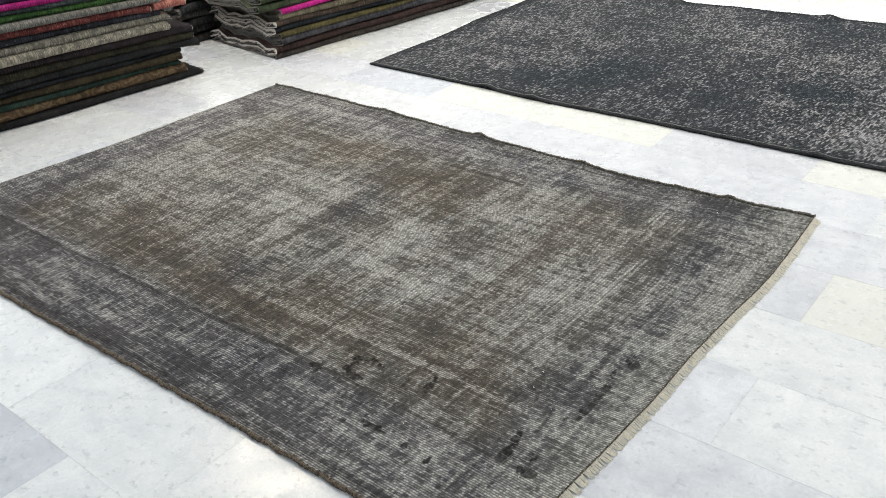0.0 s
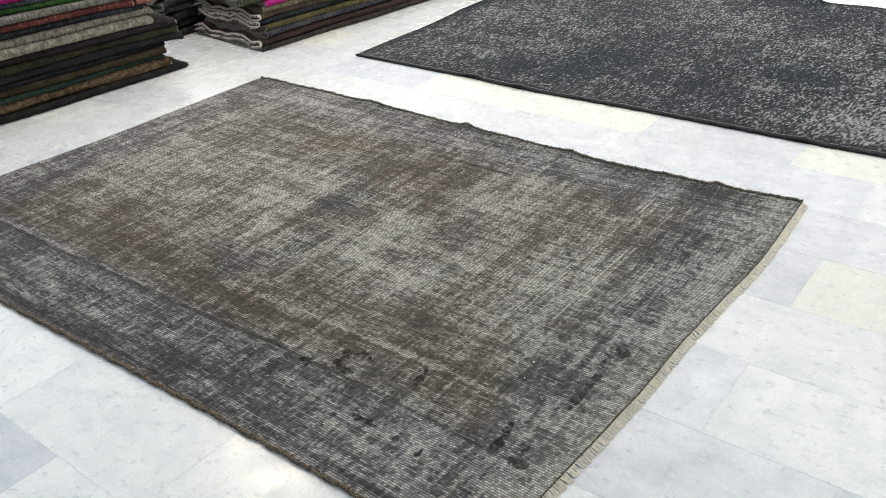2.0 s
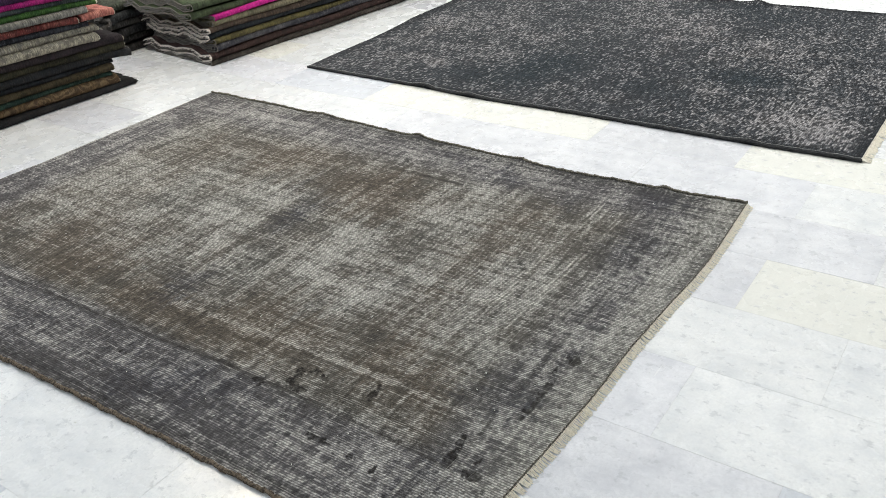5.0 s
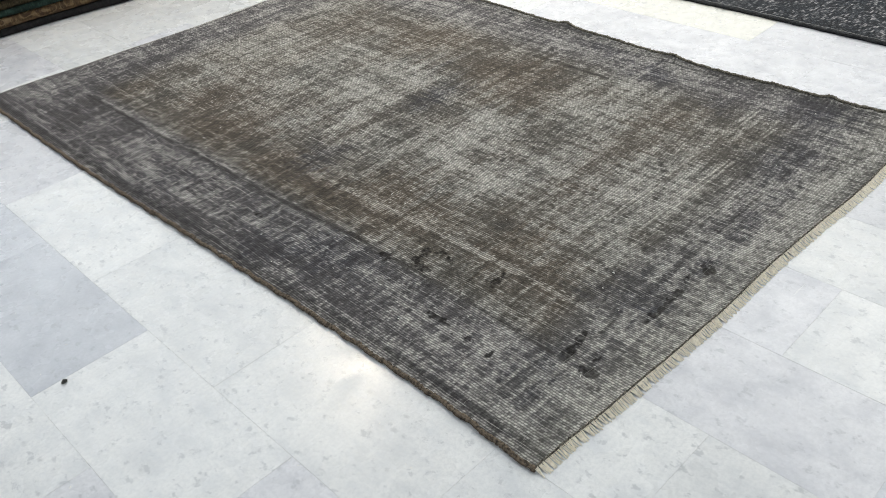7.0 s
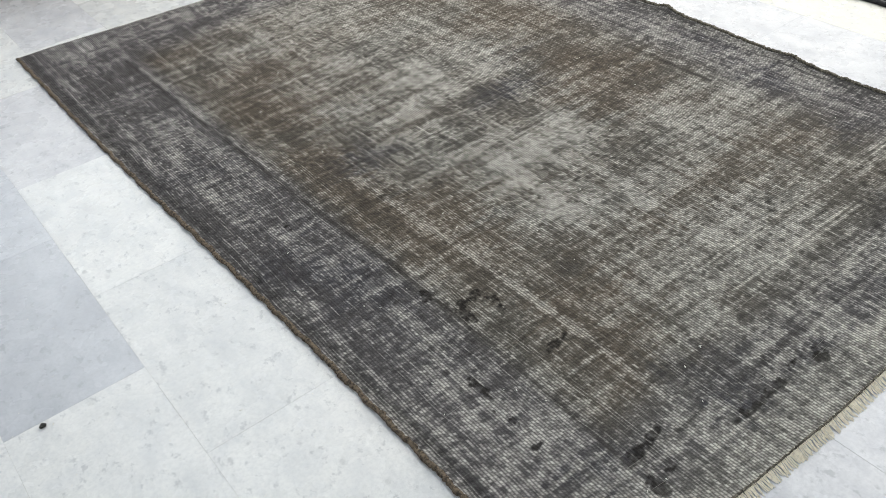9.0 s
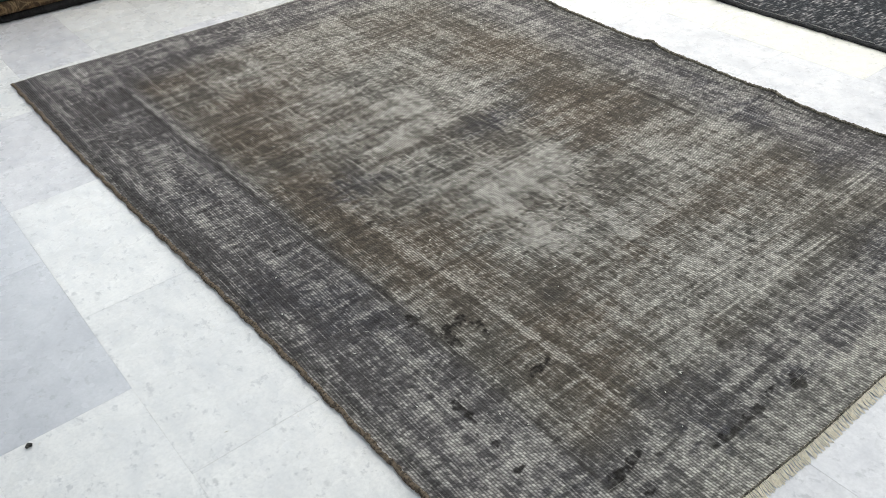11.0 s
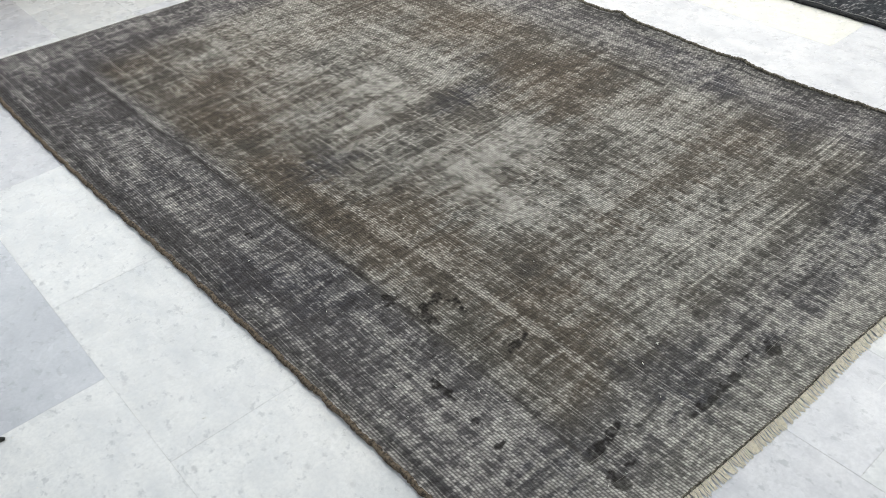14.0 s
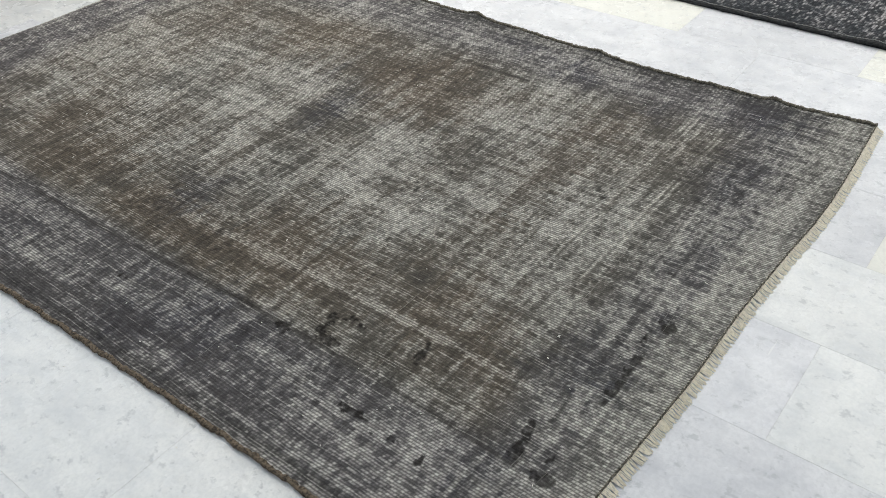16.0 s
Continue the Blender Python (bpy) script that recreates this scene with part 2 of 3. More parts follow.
def tube(points, radius, sides=6):
    """A cord along a row of points."""
    v, f = [], []
    pts = [Vector(p) for p in points]
    for i, p in enumerate(pts):
        d = (pts[min(i + 1, len(pts) - 1)] - pts[max(i - 1, 0)]).normalized()
        a = d.cross(Vector((0, 0, 1))).normalized()
        b = a.cross(d)
        for k in range(sides):
            w = 2 * math.pi * k / sides
            v.append(p + a * math.cos(w) * radius[i] + b * math.sin(w) * radius[i])
    for i in range(len(pts) - 1):
        for k in range(sides):
            q = (k + 1) % sides
            f.append((i * sides + k, i * sides + q, (i + 1) * sides + q, (i + 1) * sides + k))
    f.append(tuple(range(sides)))
    f.append(tuple((len(pts) - 1) * sides + k for k in reversed(range(sides))))
    return v, f


# ---- room shell: unseen walls and ceiling, added to close the set and bounce light ----
x0, x1, y0, y1, ZC = ROOM
for nm, b in (("wall_south", (x0 - 0.2, x1 + 0.2, y0 - 0.2, y0, -0.05, ZC)), ("wall_north", (x0 - 0.2, x1 + 0.2, y1, y1 + 0.2, -0.05, ZC)),
              ("wall_west", (x0 - 0.2, x0, y0, y1, -0.05, ZC)), ("wall_east", (x1, x1 + 0.2, y0, y1, -0.05, ZC))):
    tagged(mesh_object(nm, *box(*b), M_WALL), "unseen off-white wall added to enclose the room", "wall", kind="structure")
tagged(mesh_object("ceiling", *box(x0 - 0.2, x1 + 0.2, y0 - 0.2, y1 + 0.2, ZC, ZC + 0.2), M_CEIL), "unseen white ceiling added to enclose the room", "ceiling", kind="structure")
floor = tagged(mesh_object("floor", *box(x0, x1, y0, y1, -0.06, -0.0005), M_GROUT), "polished white and grey marble tiles in running bond", "floor", kind="structure")


# ---- pattern fields for rugs ----
def field_noise(X, Y, sx, sy, seed):
    """Smooth value noise on arrays, cells of sx by sy metres, about -1 to 1."""
    g = np.random.default_rng(seed)
    table = g.uniform(-1, 1, (257, 257))
    a, b = X / sx + 40.3, Y / sy + 40.7
    i, j = np.floor(a).astype(int), np.floor(b).astype(int)
    fa, fb = a - i, b - j
    fa, fb = fa * fa * (3 - 2 * fa), fb * fb * (3 - 2 * fb)
    i, j = i % 256, j % 256
    top = table[i, j] * (1 - fa) + table[i + 1, j] * fa
    low = table[i, j + 1] * (1 - fa) + table[i + 1, j + 1] * fa
    return top * (1 - fb) + low * fb


def blobs(X, Y, rows, rag=0.0, seed=1):
    """Soft ellipses (x, y, half width, half length, strength) with ragged rims."""
    out = np.zeros_like(X)
    n1 = field_noise(X, Y, 0.05, 0.035, seed) + 0.7 * field_noise(X, Y, 0.015, 0.011, seed + 1)
    for x, y, rx, ry, s in rows:
        d = ((X - x) / rx) ** 2 + ((Y - y) / ry) ** 2
        out += s * np.exp(-d * (1 + rag * n1).clip(0.2, 3))
    return out


def band(X, c, w):
    return np.exp(-((X - c) / w) ** 2)


def mixed(c, m, col):
    m = np.clip(m, 0, 1)[..., None]
    return c * (1 - m) + np.array(col) * m


LIGHT = [
    (0.97, 2.45, 0.16, 0.09, 0.5), (0.86, 2.12, 0.16, 0.09, 0.5), (1.12, 2.15, 0.16, 0.10, 0.5), (0.94, 1.85, 0.14, 0.12, 0.9),
    (1.14, 1.78, 0.05, 0.20, 0.7), (0.62, 1.80, 0.14, 0.03, 0.7), (0.78, 1.68, 0.16, 0.04, 0.6), (0.72, 1.46, 0.10, 0.07, 0.6),
    (0.76, 1.24, 0.12, 0.09, 0.8), (1.01, 1.26, 0.14, 0.10, 0.9), (0.69, 1.04, 0.10, 0.09, 0.7), (0.86, 0.94, 0.13, 0.09, 0.8),
    (1.04, 0.585, 0.11, 0.09, 1.2), (1.55, 1.11, 0.07, 0.07, 0.8), (1.26, 1.11, 0.07, 0.06, 0.6), (0.88, 0.73, 0.12, 0.05, 0.55),
    (0.75, 0.55, 0.16, 0.07, 0.55), (0.68, 2.48, 0.10, 0.08, 0.5), (1.30, 0.95, 0.20, 0.09, 0.5), (1.25, 0.70, 0.20, 0.05, 0.4),
]
LIGHT_BORDER = [
    (0.134, 1.96, 0.05, 0.05, 0.8), (0.15, 1.68, 0.03, 0.16, 0.8), (0.12, 1.47, 0.03, 0.12, 0.7), (0.15, 0.95, 0.04, 0.08, 0.6),
    (0.18, 0.83, 0.04, 0.08, 0.6), (0.10, 0.62, 0.05, 0.10, 0.5), (0.50, 0.22, 0.40, 0.03, 0.5), (1.00, 0.23, 0.30, 0.03, 0.45),
    (1.76, 0.30, 0.06, 0.08, 0.6), (1.72, 1.85, 0.05, 0.25, 0.4), (1.70, 2.40, 0.05, 0.20, 0.4), (1.30, 0.24, 0.30, 0.04, 0.4),
    (1.20, 2.85, 0.30, 0.04, 0.4), (1.45, 2.62, 0.15, 0.06, 0.4), (0.10, 0.38, 0.07, 0.12, 0.5),
]
BROWN = [
    (0.38, 1.34, 0.10, 0.24, 0.9), (0.53, 0.75, 0.12, 0.09, 1.0), (1.36, 1.45, 0.14, 0.22, 1.0), (1.42, 1.93, 0.14, 0.24, 0.8),
    (0.42, 2.00, 0.13, 0.16, 0.8), (0.40, 1.64, 0.10, 0.16, 0.9), (0.45, 0.57, 0.12, 0.10, 0.8), (1.40, 0.80, 0.16, 0.10, 0.5),
    (1.62, 1.80, 0.10, 0.16, 0.5), (1.10, 0.83, 0.12, 0.06, 0.4), (1.22, 1.28, 0.10, 0.14, 0.6), (0.50, 2.24, 0.14, 0.12, 0.8),
    (0.38, 2.62, 0.18, 0.10, 0.7), (0.50, 1.17, 0.12, 0.16, 0.6), (0.45, 0.95, 0.12, 0.10, 0.5), (1.35, 2.40, 0.12, 0.12, 0.5),
    (0.90, 0.78, 0.06, 0.03, 0.5), (0.14, 2.50, 0.16, 0.22, 0.8), (0.60, 2.78, 0.25, 0.08, 0.6),
]
BLUE = [
    (1.40, 0.40, 0.16, 0.07, 0.7), (1.12, 0.30, 0.20, 0.05, 0.35), (0.58, 0.40, 0.12, 0.06, 0.5), (1.66, 1.04, 0.06, 0.10, 0.9),
    (1.07, 1.57, 0.11, 0.06, 0.9), (1.20, 1.74, 0.08, 0.05, 0.4), (0.53, 1.54, 0.10, 0.07, 0.7), (0.18, 1.10, 0.08, 0.16, 0.7),
    (0.23, 0.37, 0.06, 0.05, 0.6), (0.12, 1.80, 0.10, 0.07, 0.4), (1.70, 0.42, 0.08, 0.12, 0.8), (0.12, 1.28, 0.07, 0.10, 0.6),
    (1.76, 1.27, 0.05, 0.14, 0.6), (0.55, 0.29, 0.05, 0.03, 0.9), (0.87, 0.27, 0.10, 0.03, 0.5), (1.58, 0.72, 0.06, 0.05, 0.6),
]
MARKS = [
    (0.300, 0.366, 0.022, 0.014, 1.0), (0.365, 0.372, 0.025, 0.010, 0.9), (0.192, 0.570, 0.008, 0.024, 0.9), (0.184, 0.499, 0.016, 0.009, 0.8),
    (0.197, 0.677, 0.008, 0.034, 0.9), (0.287, 0.974, 0.016, 0.020, 1.0), (0.367, 0.906, 0.024, 0.010, 0.9), (0.312, 0.850, 0.014, 0.040, 1.0),
    (0.391, 0.854, 0.010, 0.026, 0.7), (0.390, 0.663, 0.030, 0.014, 1.0), (0.545, 0.286, 0.050, 0.010, 0.62), (0.612, 0.290, 0.030, 0.008, 0.8),
    (0.765, 0.276, 0.016, 0.012, 1.0), (0.711, 0.303, 0.030, 0.007, 0.8), (0.329, 0.300, 0.016, 0.008, 0.9), (0.282, 0.290, 0.010, 0.018, 1.0),
    (1.398, 0.274, 0.024, 0.006, 0.7), (0.180, 1.430, 0.010, 0.030, 0.8),
]
SMUDGE = [
    (0.34, 1.60, 0.035, 0.018, 0.7), (0.62, 1.497, 0.03, 0.02, 0.4), (0.993, 0.962, 0.05, 0.03, 0.5), (0.593, 0.824, 0.03, 0.022, 0.8),
    (0.29, 2.69, 0.04, 0.03, 0.8), (0.25, 2.33, 0.02, 0.06, 0.5), (0.566, 2.267, 0.04, 0.03, 0.6), (0.545, 0.30, 0.09, 0.04, 0.4),
    (0.28, 2.80, 0.10, 0.03, 0.4), (0.62, 2.78, 0.18, 0.03, 0.3), (1.0, 0.90, 0.10, 0.03, 0.35), (0.82, 1.20, 0.06, 0.02, 0.3),
    (1.72, 0.33, 0.05, 0.10, 0.6), (1.30, 2.75, 0.25, 0.04, 0.3), (0.88, 0.93, 0.05, 0.015, 0.4), (1.60, 0.95, 0.06, 0.02, 0.5),
]


def grey_rug_pattern(X, Y):
    rim = np.clip(1.2 - np.minimum(np.minimum(X + 0.02, 1.86 - X), 9) / 0.28, 0, 1)
    plaid = ((0.45 - 0.2 * rim) * field_noise(X, Y, 0.26, 0.011, 3) + (0.55 - 0.2 * rim) * field_noise(X, Y, 0.12, 0.030, 4) + 0.30 * field_noise(X, Y, 0.07, 0.0065, 15)
             + (0.40 + 0.25 * rim) * field_noise(X, Y, 0.012, 0.22, 5) + (0.42 + 0.25 * rim) * field_noise(X, Y, 0.035, 0.30, 6) + 0.30 * field_noise(X, Y, 0.0065, 0.09, 16)
             + 0.30 * field_noise(X, Y, 0.02, 0.012, 7))
    st = np.tanh(1.9 * plaid)
    cl = 0.6 * field_noise(X, Y, 0.20, 0.14, 8) + 0.5 * field_noise(X, Y, 0.08, 0.06, 9)
    inner = 1 / (1 + np.exp(-(X - 0.29) / 0.012)) / (1 + np.exp((X - 1.60) / 0.03)) / (1 + np.exp(-(Y - 0.42) / 0.02)) / (1 + np.exp((Y - 2.68) / 0.03))
    # wear follows the weave: rims of the patches are combed along both thread directions
    CX = X + 0.07 * field_noise(X, Y, 0.30, 0.010, 11) + 0.05 * field_noise(X, Y, 0.25, 0.035, 12)
    CY = Y + 0.05 * field_noise(X, Y, 0.008, 0.30, 13) + 0.04 * field_noise(X, Y, 0.024, 0.25, 14)
    light = np.clip(blobs(CX, CY, LIGHT) + blobs(CX, CY, LIGHT_BORDER), 0, 1.2)
    brown = np.clip(blobs(CX, CY, BROWN), 0, 1)
    blue = np.clip(blobs(CX, CY, BLUE), 0, 1)
    # value lowered over the far left, raised along the near end
    wear = 0.40 + 0.19 * st + 0.10 * cl + 0.27 * light - 0.18 * brown - 0.18 * blue - 0.07 * np.clip((0.75 - X) / 0.3, 0, 1) * np.clip((Y - 0.7) / 0.3, 0, 1) + 0.10 * np.clip((0.42 - Y) / 0.1, 0, 1)
    base = np.empty(X.shape + (3,))
    base[...] = (0.112, 0.108, 0.098)
    base = mixed(base, inner * (0.35 + 0.3 * cl + 0.8 * brown - 0.6 * light), (0.122, 0.103, 0.083))
    base = mixed(base, (1 - inner) * 0.75, (0.094, 0.091, 0.096))
    base = mixed(base, 0.9 * blue, (0.062, 0.063, 0.075))
    base = mixed(base, (wear - 0.36) * 1.4, (0.266, 0.262, 0.242))
    base = mixed(base, (0.34 - wear) * 1.5, (0.046, 0.042, 0.038))
    base = base * (1 + ((1 - inner) * (Y > 0.42))[..., None] * np.array([0.0, -0.01, 0.02]))
    # drawn lines of the border
    brk = np.clip(0.75 + 0.5 * field_noise(X, Y, 0.02, 0.05, 31) + 0.25 * st, 0, 1)
    xd = np.interp(Y, [0.36, 0.86, 1.1, 1.5, 2.2, 2.6], [0.280, 0.294, 0.291, 0.268, 0.252, 0.247])
    lines = 0.32 * brk * band(X, xd, 0.008) * (Y > 0.345) * (Y < 2.68)
    base = mixed(base, 0.7 * brk * band(X, xd, 0.0065) * (Y > 0.345) * (Y < 2.68), (0.030, 0.027, 0.024))
    wear = wear + 0.16 * brk * band(X, xd + 0.016, 0.007) * (Y > 0.36)
    xl = np.interp(Y, [0.4, 0.6, 1.26, 1.6], [0.462, 0.462, 0.442, 0.43])
    wear = wear + 0.48 * brk * band(X, xl, 0.012) * (Y > 0.40) * (Y < 1.5)
    brk2 = np.clip(0.6 + 0.6 * field_noise(X, Y, 0.09, 0.02, 33), 0, 1)
    wear = wear - 0.4 * brk2 * band(Y, 0.347, 0.007) * (X > 0.275) * np.where(X < 0.47, 0.9, 0.45) * (X < 1.5)
    base = mixed(base, brk2 * band(Y, 0.347, 0.006) * (X > 0.275) * np.where(X < 0.47, 0.9, 0.45) * (X < 1.5), (0.030, 0.028, 0.026))
    for yl, xa, xb, s in ((0.611, 0.80, 1.70, 0.9), (0.597, 0.85, 1.70, 0.8), (0.568, 1.3, 1.68, 0.5), (0.515, 0.8, 1.60, 0.85), (0.500, 0.9, 1.55, 0.7), (0.405, 0.42, 1.2, 0.35)):
        row = 0.75 * s * np.clip(1.3 * brk2 - 0.25 + 0.5 * field_noise(X, Y, 0.008, 0.02, 44), 0, 1) * band(Y, yl, 0.0042) * (X > xa) * (X < xb)
        base = mixed(base, 0.7 * row, (0.36, 0.35, 0.315))
        wear = wear + 0.65 * row
    for yl, xa, xb in ((0.604, 0.9, 1.7), (0.508, 0.8, 1.6), (0.440, 0.6, 1.3)):
        wear = wear - 0.4 * brk2 * band(Y, yl, 0.004) * (X > xa) * (X < xb)
    wear = wear - 0.4 * brk * band(X, 1.535, 0.008) * (Y > 1.14) * (Y < 1.50)
    base = mixed(base, 0.8 * brk * band(X, 1.535, 0.007) * (Y > 1.14) * (Y < 1.50), (0.030, 0.028, 0.026))
    rag = np.clip(0.5 + 1.1 * field_noise(X, Y, 0.007, 0.006, 35) + 0.6 * field_noise(X, Y, 0.018, 0.014, 36), 0, 1)
    marks = np.clip((blobs(X, Y, MARKS, 0.75, 37) * (0.50 + 0.85 * rag) - 0.28) * 4.0, 0, 1)
    base = mixed(base, 0.92 * marks * (0.5 + 0.5 * rag), (0.018, 0.016, 0.015))
    base = mixed(base, 0.65 * blobs(X, Y, SMUDGE, 0.6, 39) * (0.3 + 0.7 * rag), (0.030, 0.029, 0.031))
    clump = np.clip((field_noise(X, Y, 0.026, 0.010, 46) + 0.6 * field_noise(X, Y, 0.010, 0.008, 47) + 0.5 * field_noise(X, Y, 0.16, 0.13, 48) - 0.72) * 3.0, 0, 1)
    base = mixed(base, 0.4 * clump, (0.030, 0.029, 0.028))
    # darker pile left along the long edges, plain kilim strip at the fringe
    edge = band(X, np.interp(Y, [0.2, 0.6, 1.4, 2.3, 3.0], [0.035, 0.035, 0.015, -0.01, -0.01]), 0.016)
    base = mixed(base, 0.75 * edge * (0.4 + 0.6 * rag), (0.032, 0.031, 0.030))
    base = mixed(base, 0.6 * band(X, np.interp(Y, [0.2, 0.9, 2.2, 3], [1.82, 1.775, 1.84, 1.845]), 0.035), (0.048, 0.048, 0.046))
    base = mixed(base, 0.45 * np.clip((0.30 - Y) / 0.06, 0, 1), (0.150, 0.148, 0.132))
    wear = wear - 0.9 * marks - lines - 0.14 * clump - 0.45 * blobs(X, Y, SMUDGE, 0.6, 39) - 0.3 * edge
    return base, np.clip(wear, 0, 1)


def dark_rug_pattern(X, Y):
    st = 0.35 * field_noise(X, Y, 0.30, 0.03, 53) + 0.45 * field_noise(X, Y, 0.05, 0.16, 54) + 0.6 * field_noise(X, Y, 0.05, 0.012, 57) + 0.35 * field_noise(X, Y, 0.02, 0.02, 56)
    cl = 0.7 * field_noise(X, Y, 0.45, 0.35, 58) + 0.5 * field_noise(X, Y, 0.16, 0.12, 59)
    worn = blobs(X, Y, [(2.62, 0.20, 0.14, 0.28, 0.9), (2.9, 0.75, 0.14, 0.2, 0.5), (2.6, 1.15, 0.08, 0.2, 0.5), (3.5, 0.7, 0.2, 0.35, 0.5),
                        (3.4, 1.7, 0.25, 0.3, 0.4), (2.75, 2.15, 0.1, 0.2, 0.4), (3.3, 2.5, 0.3, 0.12, 0.4), (3.7, 1.1, 0.3, 0.2, 0.4)], 0.4, 60)
    teal = blobs(X, Y, [(2.95, 1.55, 0.25, 0.2, 0.9), (3.1, 0.55, 0.12, 0.2, 0.9), (2.8, 0.9, 0.1, 0.15, 0.6), (2.65, 1.7, 0.12, 0.3, 0.5), (4.2, 0.8, 0.2, 0.3, 0.5)], 0.4, 64)
    wear = 0.46 + 0.20 * st + 0.14 * cl + 0.24 * worn - 0.24 * teal
    base = np.empty(X.shape + (3,))
    base[...] = (0.034, 0.038, 0.044)
    base = mixed(base, 0.7 * teal, (0.018, 0.027, 0.034))
    base = mixed(base, (wear - 0.45) * 1.2, (0.12, 0.115, 0.12))
    base = mixed(base, 0.3 * worn * field_noise(X, Y, 0.12, 0.1, 68), (0.12, 0.10, 0.085))
    rim = np.minimum(np.minimum(X - 2.37, 4.43 - X), np.minimum(Y + 0.1, 2.77 - Y)) + 0.02 * field_noise(X, Y, 0.05, 0.2, 69)
    edge = np.clip(1 - rim / 0.09, 0, 1)
    base = mixed(base, 0.8 * edge, (0.018, 0.020, 0.023))
    return base, np.clip(wear - 0.3 * edge, 0, 1)


def flat_rug(name, label, left, right, near, far, step, pattern, material, ripples, seed):
    """A rug lying on the floor, bounded by four edge curves; returns its Empty and a function giving its top at (s, t)."""
    thing = tagged(new(name), label, "rug")
    nx, ny = int(2.06 / step), int(2.9 / step)
    S, T = np.meshgrid(np.linspace(0, 1, nx), np.linspace(0, 1, ny), indexing="ij")

    def place(S, T):
        S, T = np.asarray(S, float), np.asarray(T, float)
        yy = near[1][0] + (far[1][0] - near[1][0]) * T
        xa, xb = np.interp(yy, *left), np.interp(yy, *right)
        X = xa + (xb - xa) * S
        ya, yb = np.interp(X, *near), np.interp(X, *far)
        return X, ya + (yb - ya) * T

    def top(S, T):
        X, Y = place(S, T)
        rim = np.minimum(np.minimum(S, 1 - S) * 1.9, np.minimum(T, 1 - T) * 2.8)
        Z = 0.0085 + 0.0012 * field_noise(X, Y, 0.25, 0.2, seed) + 0.0004 * field_noise(X, Y, 0.02, 0.02, seed + 1)
        Z = Z + 0.0022 * np.exp(-rim / 0.05) * (1 + field_noise(X, Y, 0.12, 0.12, seed + 2))
        for rx, ry, r, h in ripples:
            Z = Z + h * np.exp(-(((X - rx) / (2.2 * r)) ** 2 + ((Y - ry) / r) ** 2))
        return X, Y, Z

    X, Y, Z = top(S, T)
    co = np.stack([X, Y, Z], -1).reshape(-1, 3)
    idx = np.arange(nx * ny).reshape(nx, ny)
    quads = np.stack([idx[:-1, :-1], idx[1:, :-1], idx[1:, 1:], idx[:-1, 1:]], -1).reshape(-1, 4)
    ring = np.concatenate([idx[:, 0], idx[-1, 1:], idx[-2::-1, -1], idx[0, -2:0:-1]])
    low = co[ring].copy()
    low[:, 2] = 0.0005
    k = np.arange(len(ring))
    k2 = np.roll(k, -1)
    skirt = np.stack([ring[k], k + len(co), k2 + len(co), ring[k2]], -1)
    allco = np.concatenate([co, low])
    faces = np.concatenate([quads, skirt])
    me = bpy.data.meshes.new("woven_surface")
    me.vertices.add(len(allco))
    me.vertices.foreach_set("co", allco.ravel())
    me.loops.add(faces.size)
    me.loops.foreach_set("vertex_index", faces.ravel().astype(np.int32))
    me.polygons.add(len(faces))
    me.polygons.foreach_set("loop_start", np.arange(0, faces.size, 4, dtype=np.int32))
    me.polygons.foreach_set("use_smooth", np.ones(len(faces), dtype=bool))
    me.update(calc_edges=True)
    dye, wear = pattern(X, Y)
    dye, wear = dye.reshape(-1, 3), wear.reshape(-1)
    # sides repeat the rim's dye at 0.8, with the same wear
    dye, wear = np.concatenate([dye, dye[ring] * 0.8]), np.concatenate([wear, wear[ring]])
    rgba = np.concatenate([dye, np.ones((len(dye), 1))], 1).clip(0, 1)
    me.attributes.new("dye", "FLOAT_COLOR", "POINT").data.foreach_set("color", rgba.astype(np.float32).ravel())
    me.attributes.new("wear", "FLOAT", "POINT").data.foreach_set("value", wear.astype(np.float32))
    me.materials.append(material)
    pile = new("woven_surface", me)
    pile.parent = thing
    return thing, top


def edge_cord(top, s, t0, t1, n, radius, lift, material, parent, name, label, seed, side=0.0):
    g = np.random.default_rng(seed)
    T = np.linspace(t0, t1, n)
    X, Y, Z = top(np.full(n, float(s)), T)
    wob = 0.0016 * np.sin(np.arange(n) * 0.37 + g.uniform(0, 6)) + g.normal(0, 0.0007, n)
    pts = np.stack([X + wob + side, Y, np.maximum(Z + lift + g.normal(0, 0.0006, n), radius)], -1)
    rad = radius * (1 + g.uniform(-0.22, 0.22, n))
    return part(name, *tube(pts, rad, 6), material, parent, label, True)


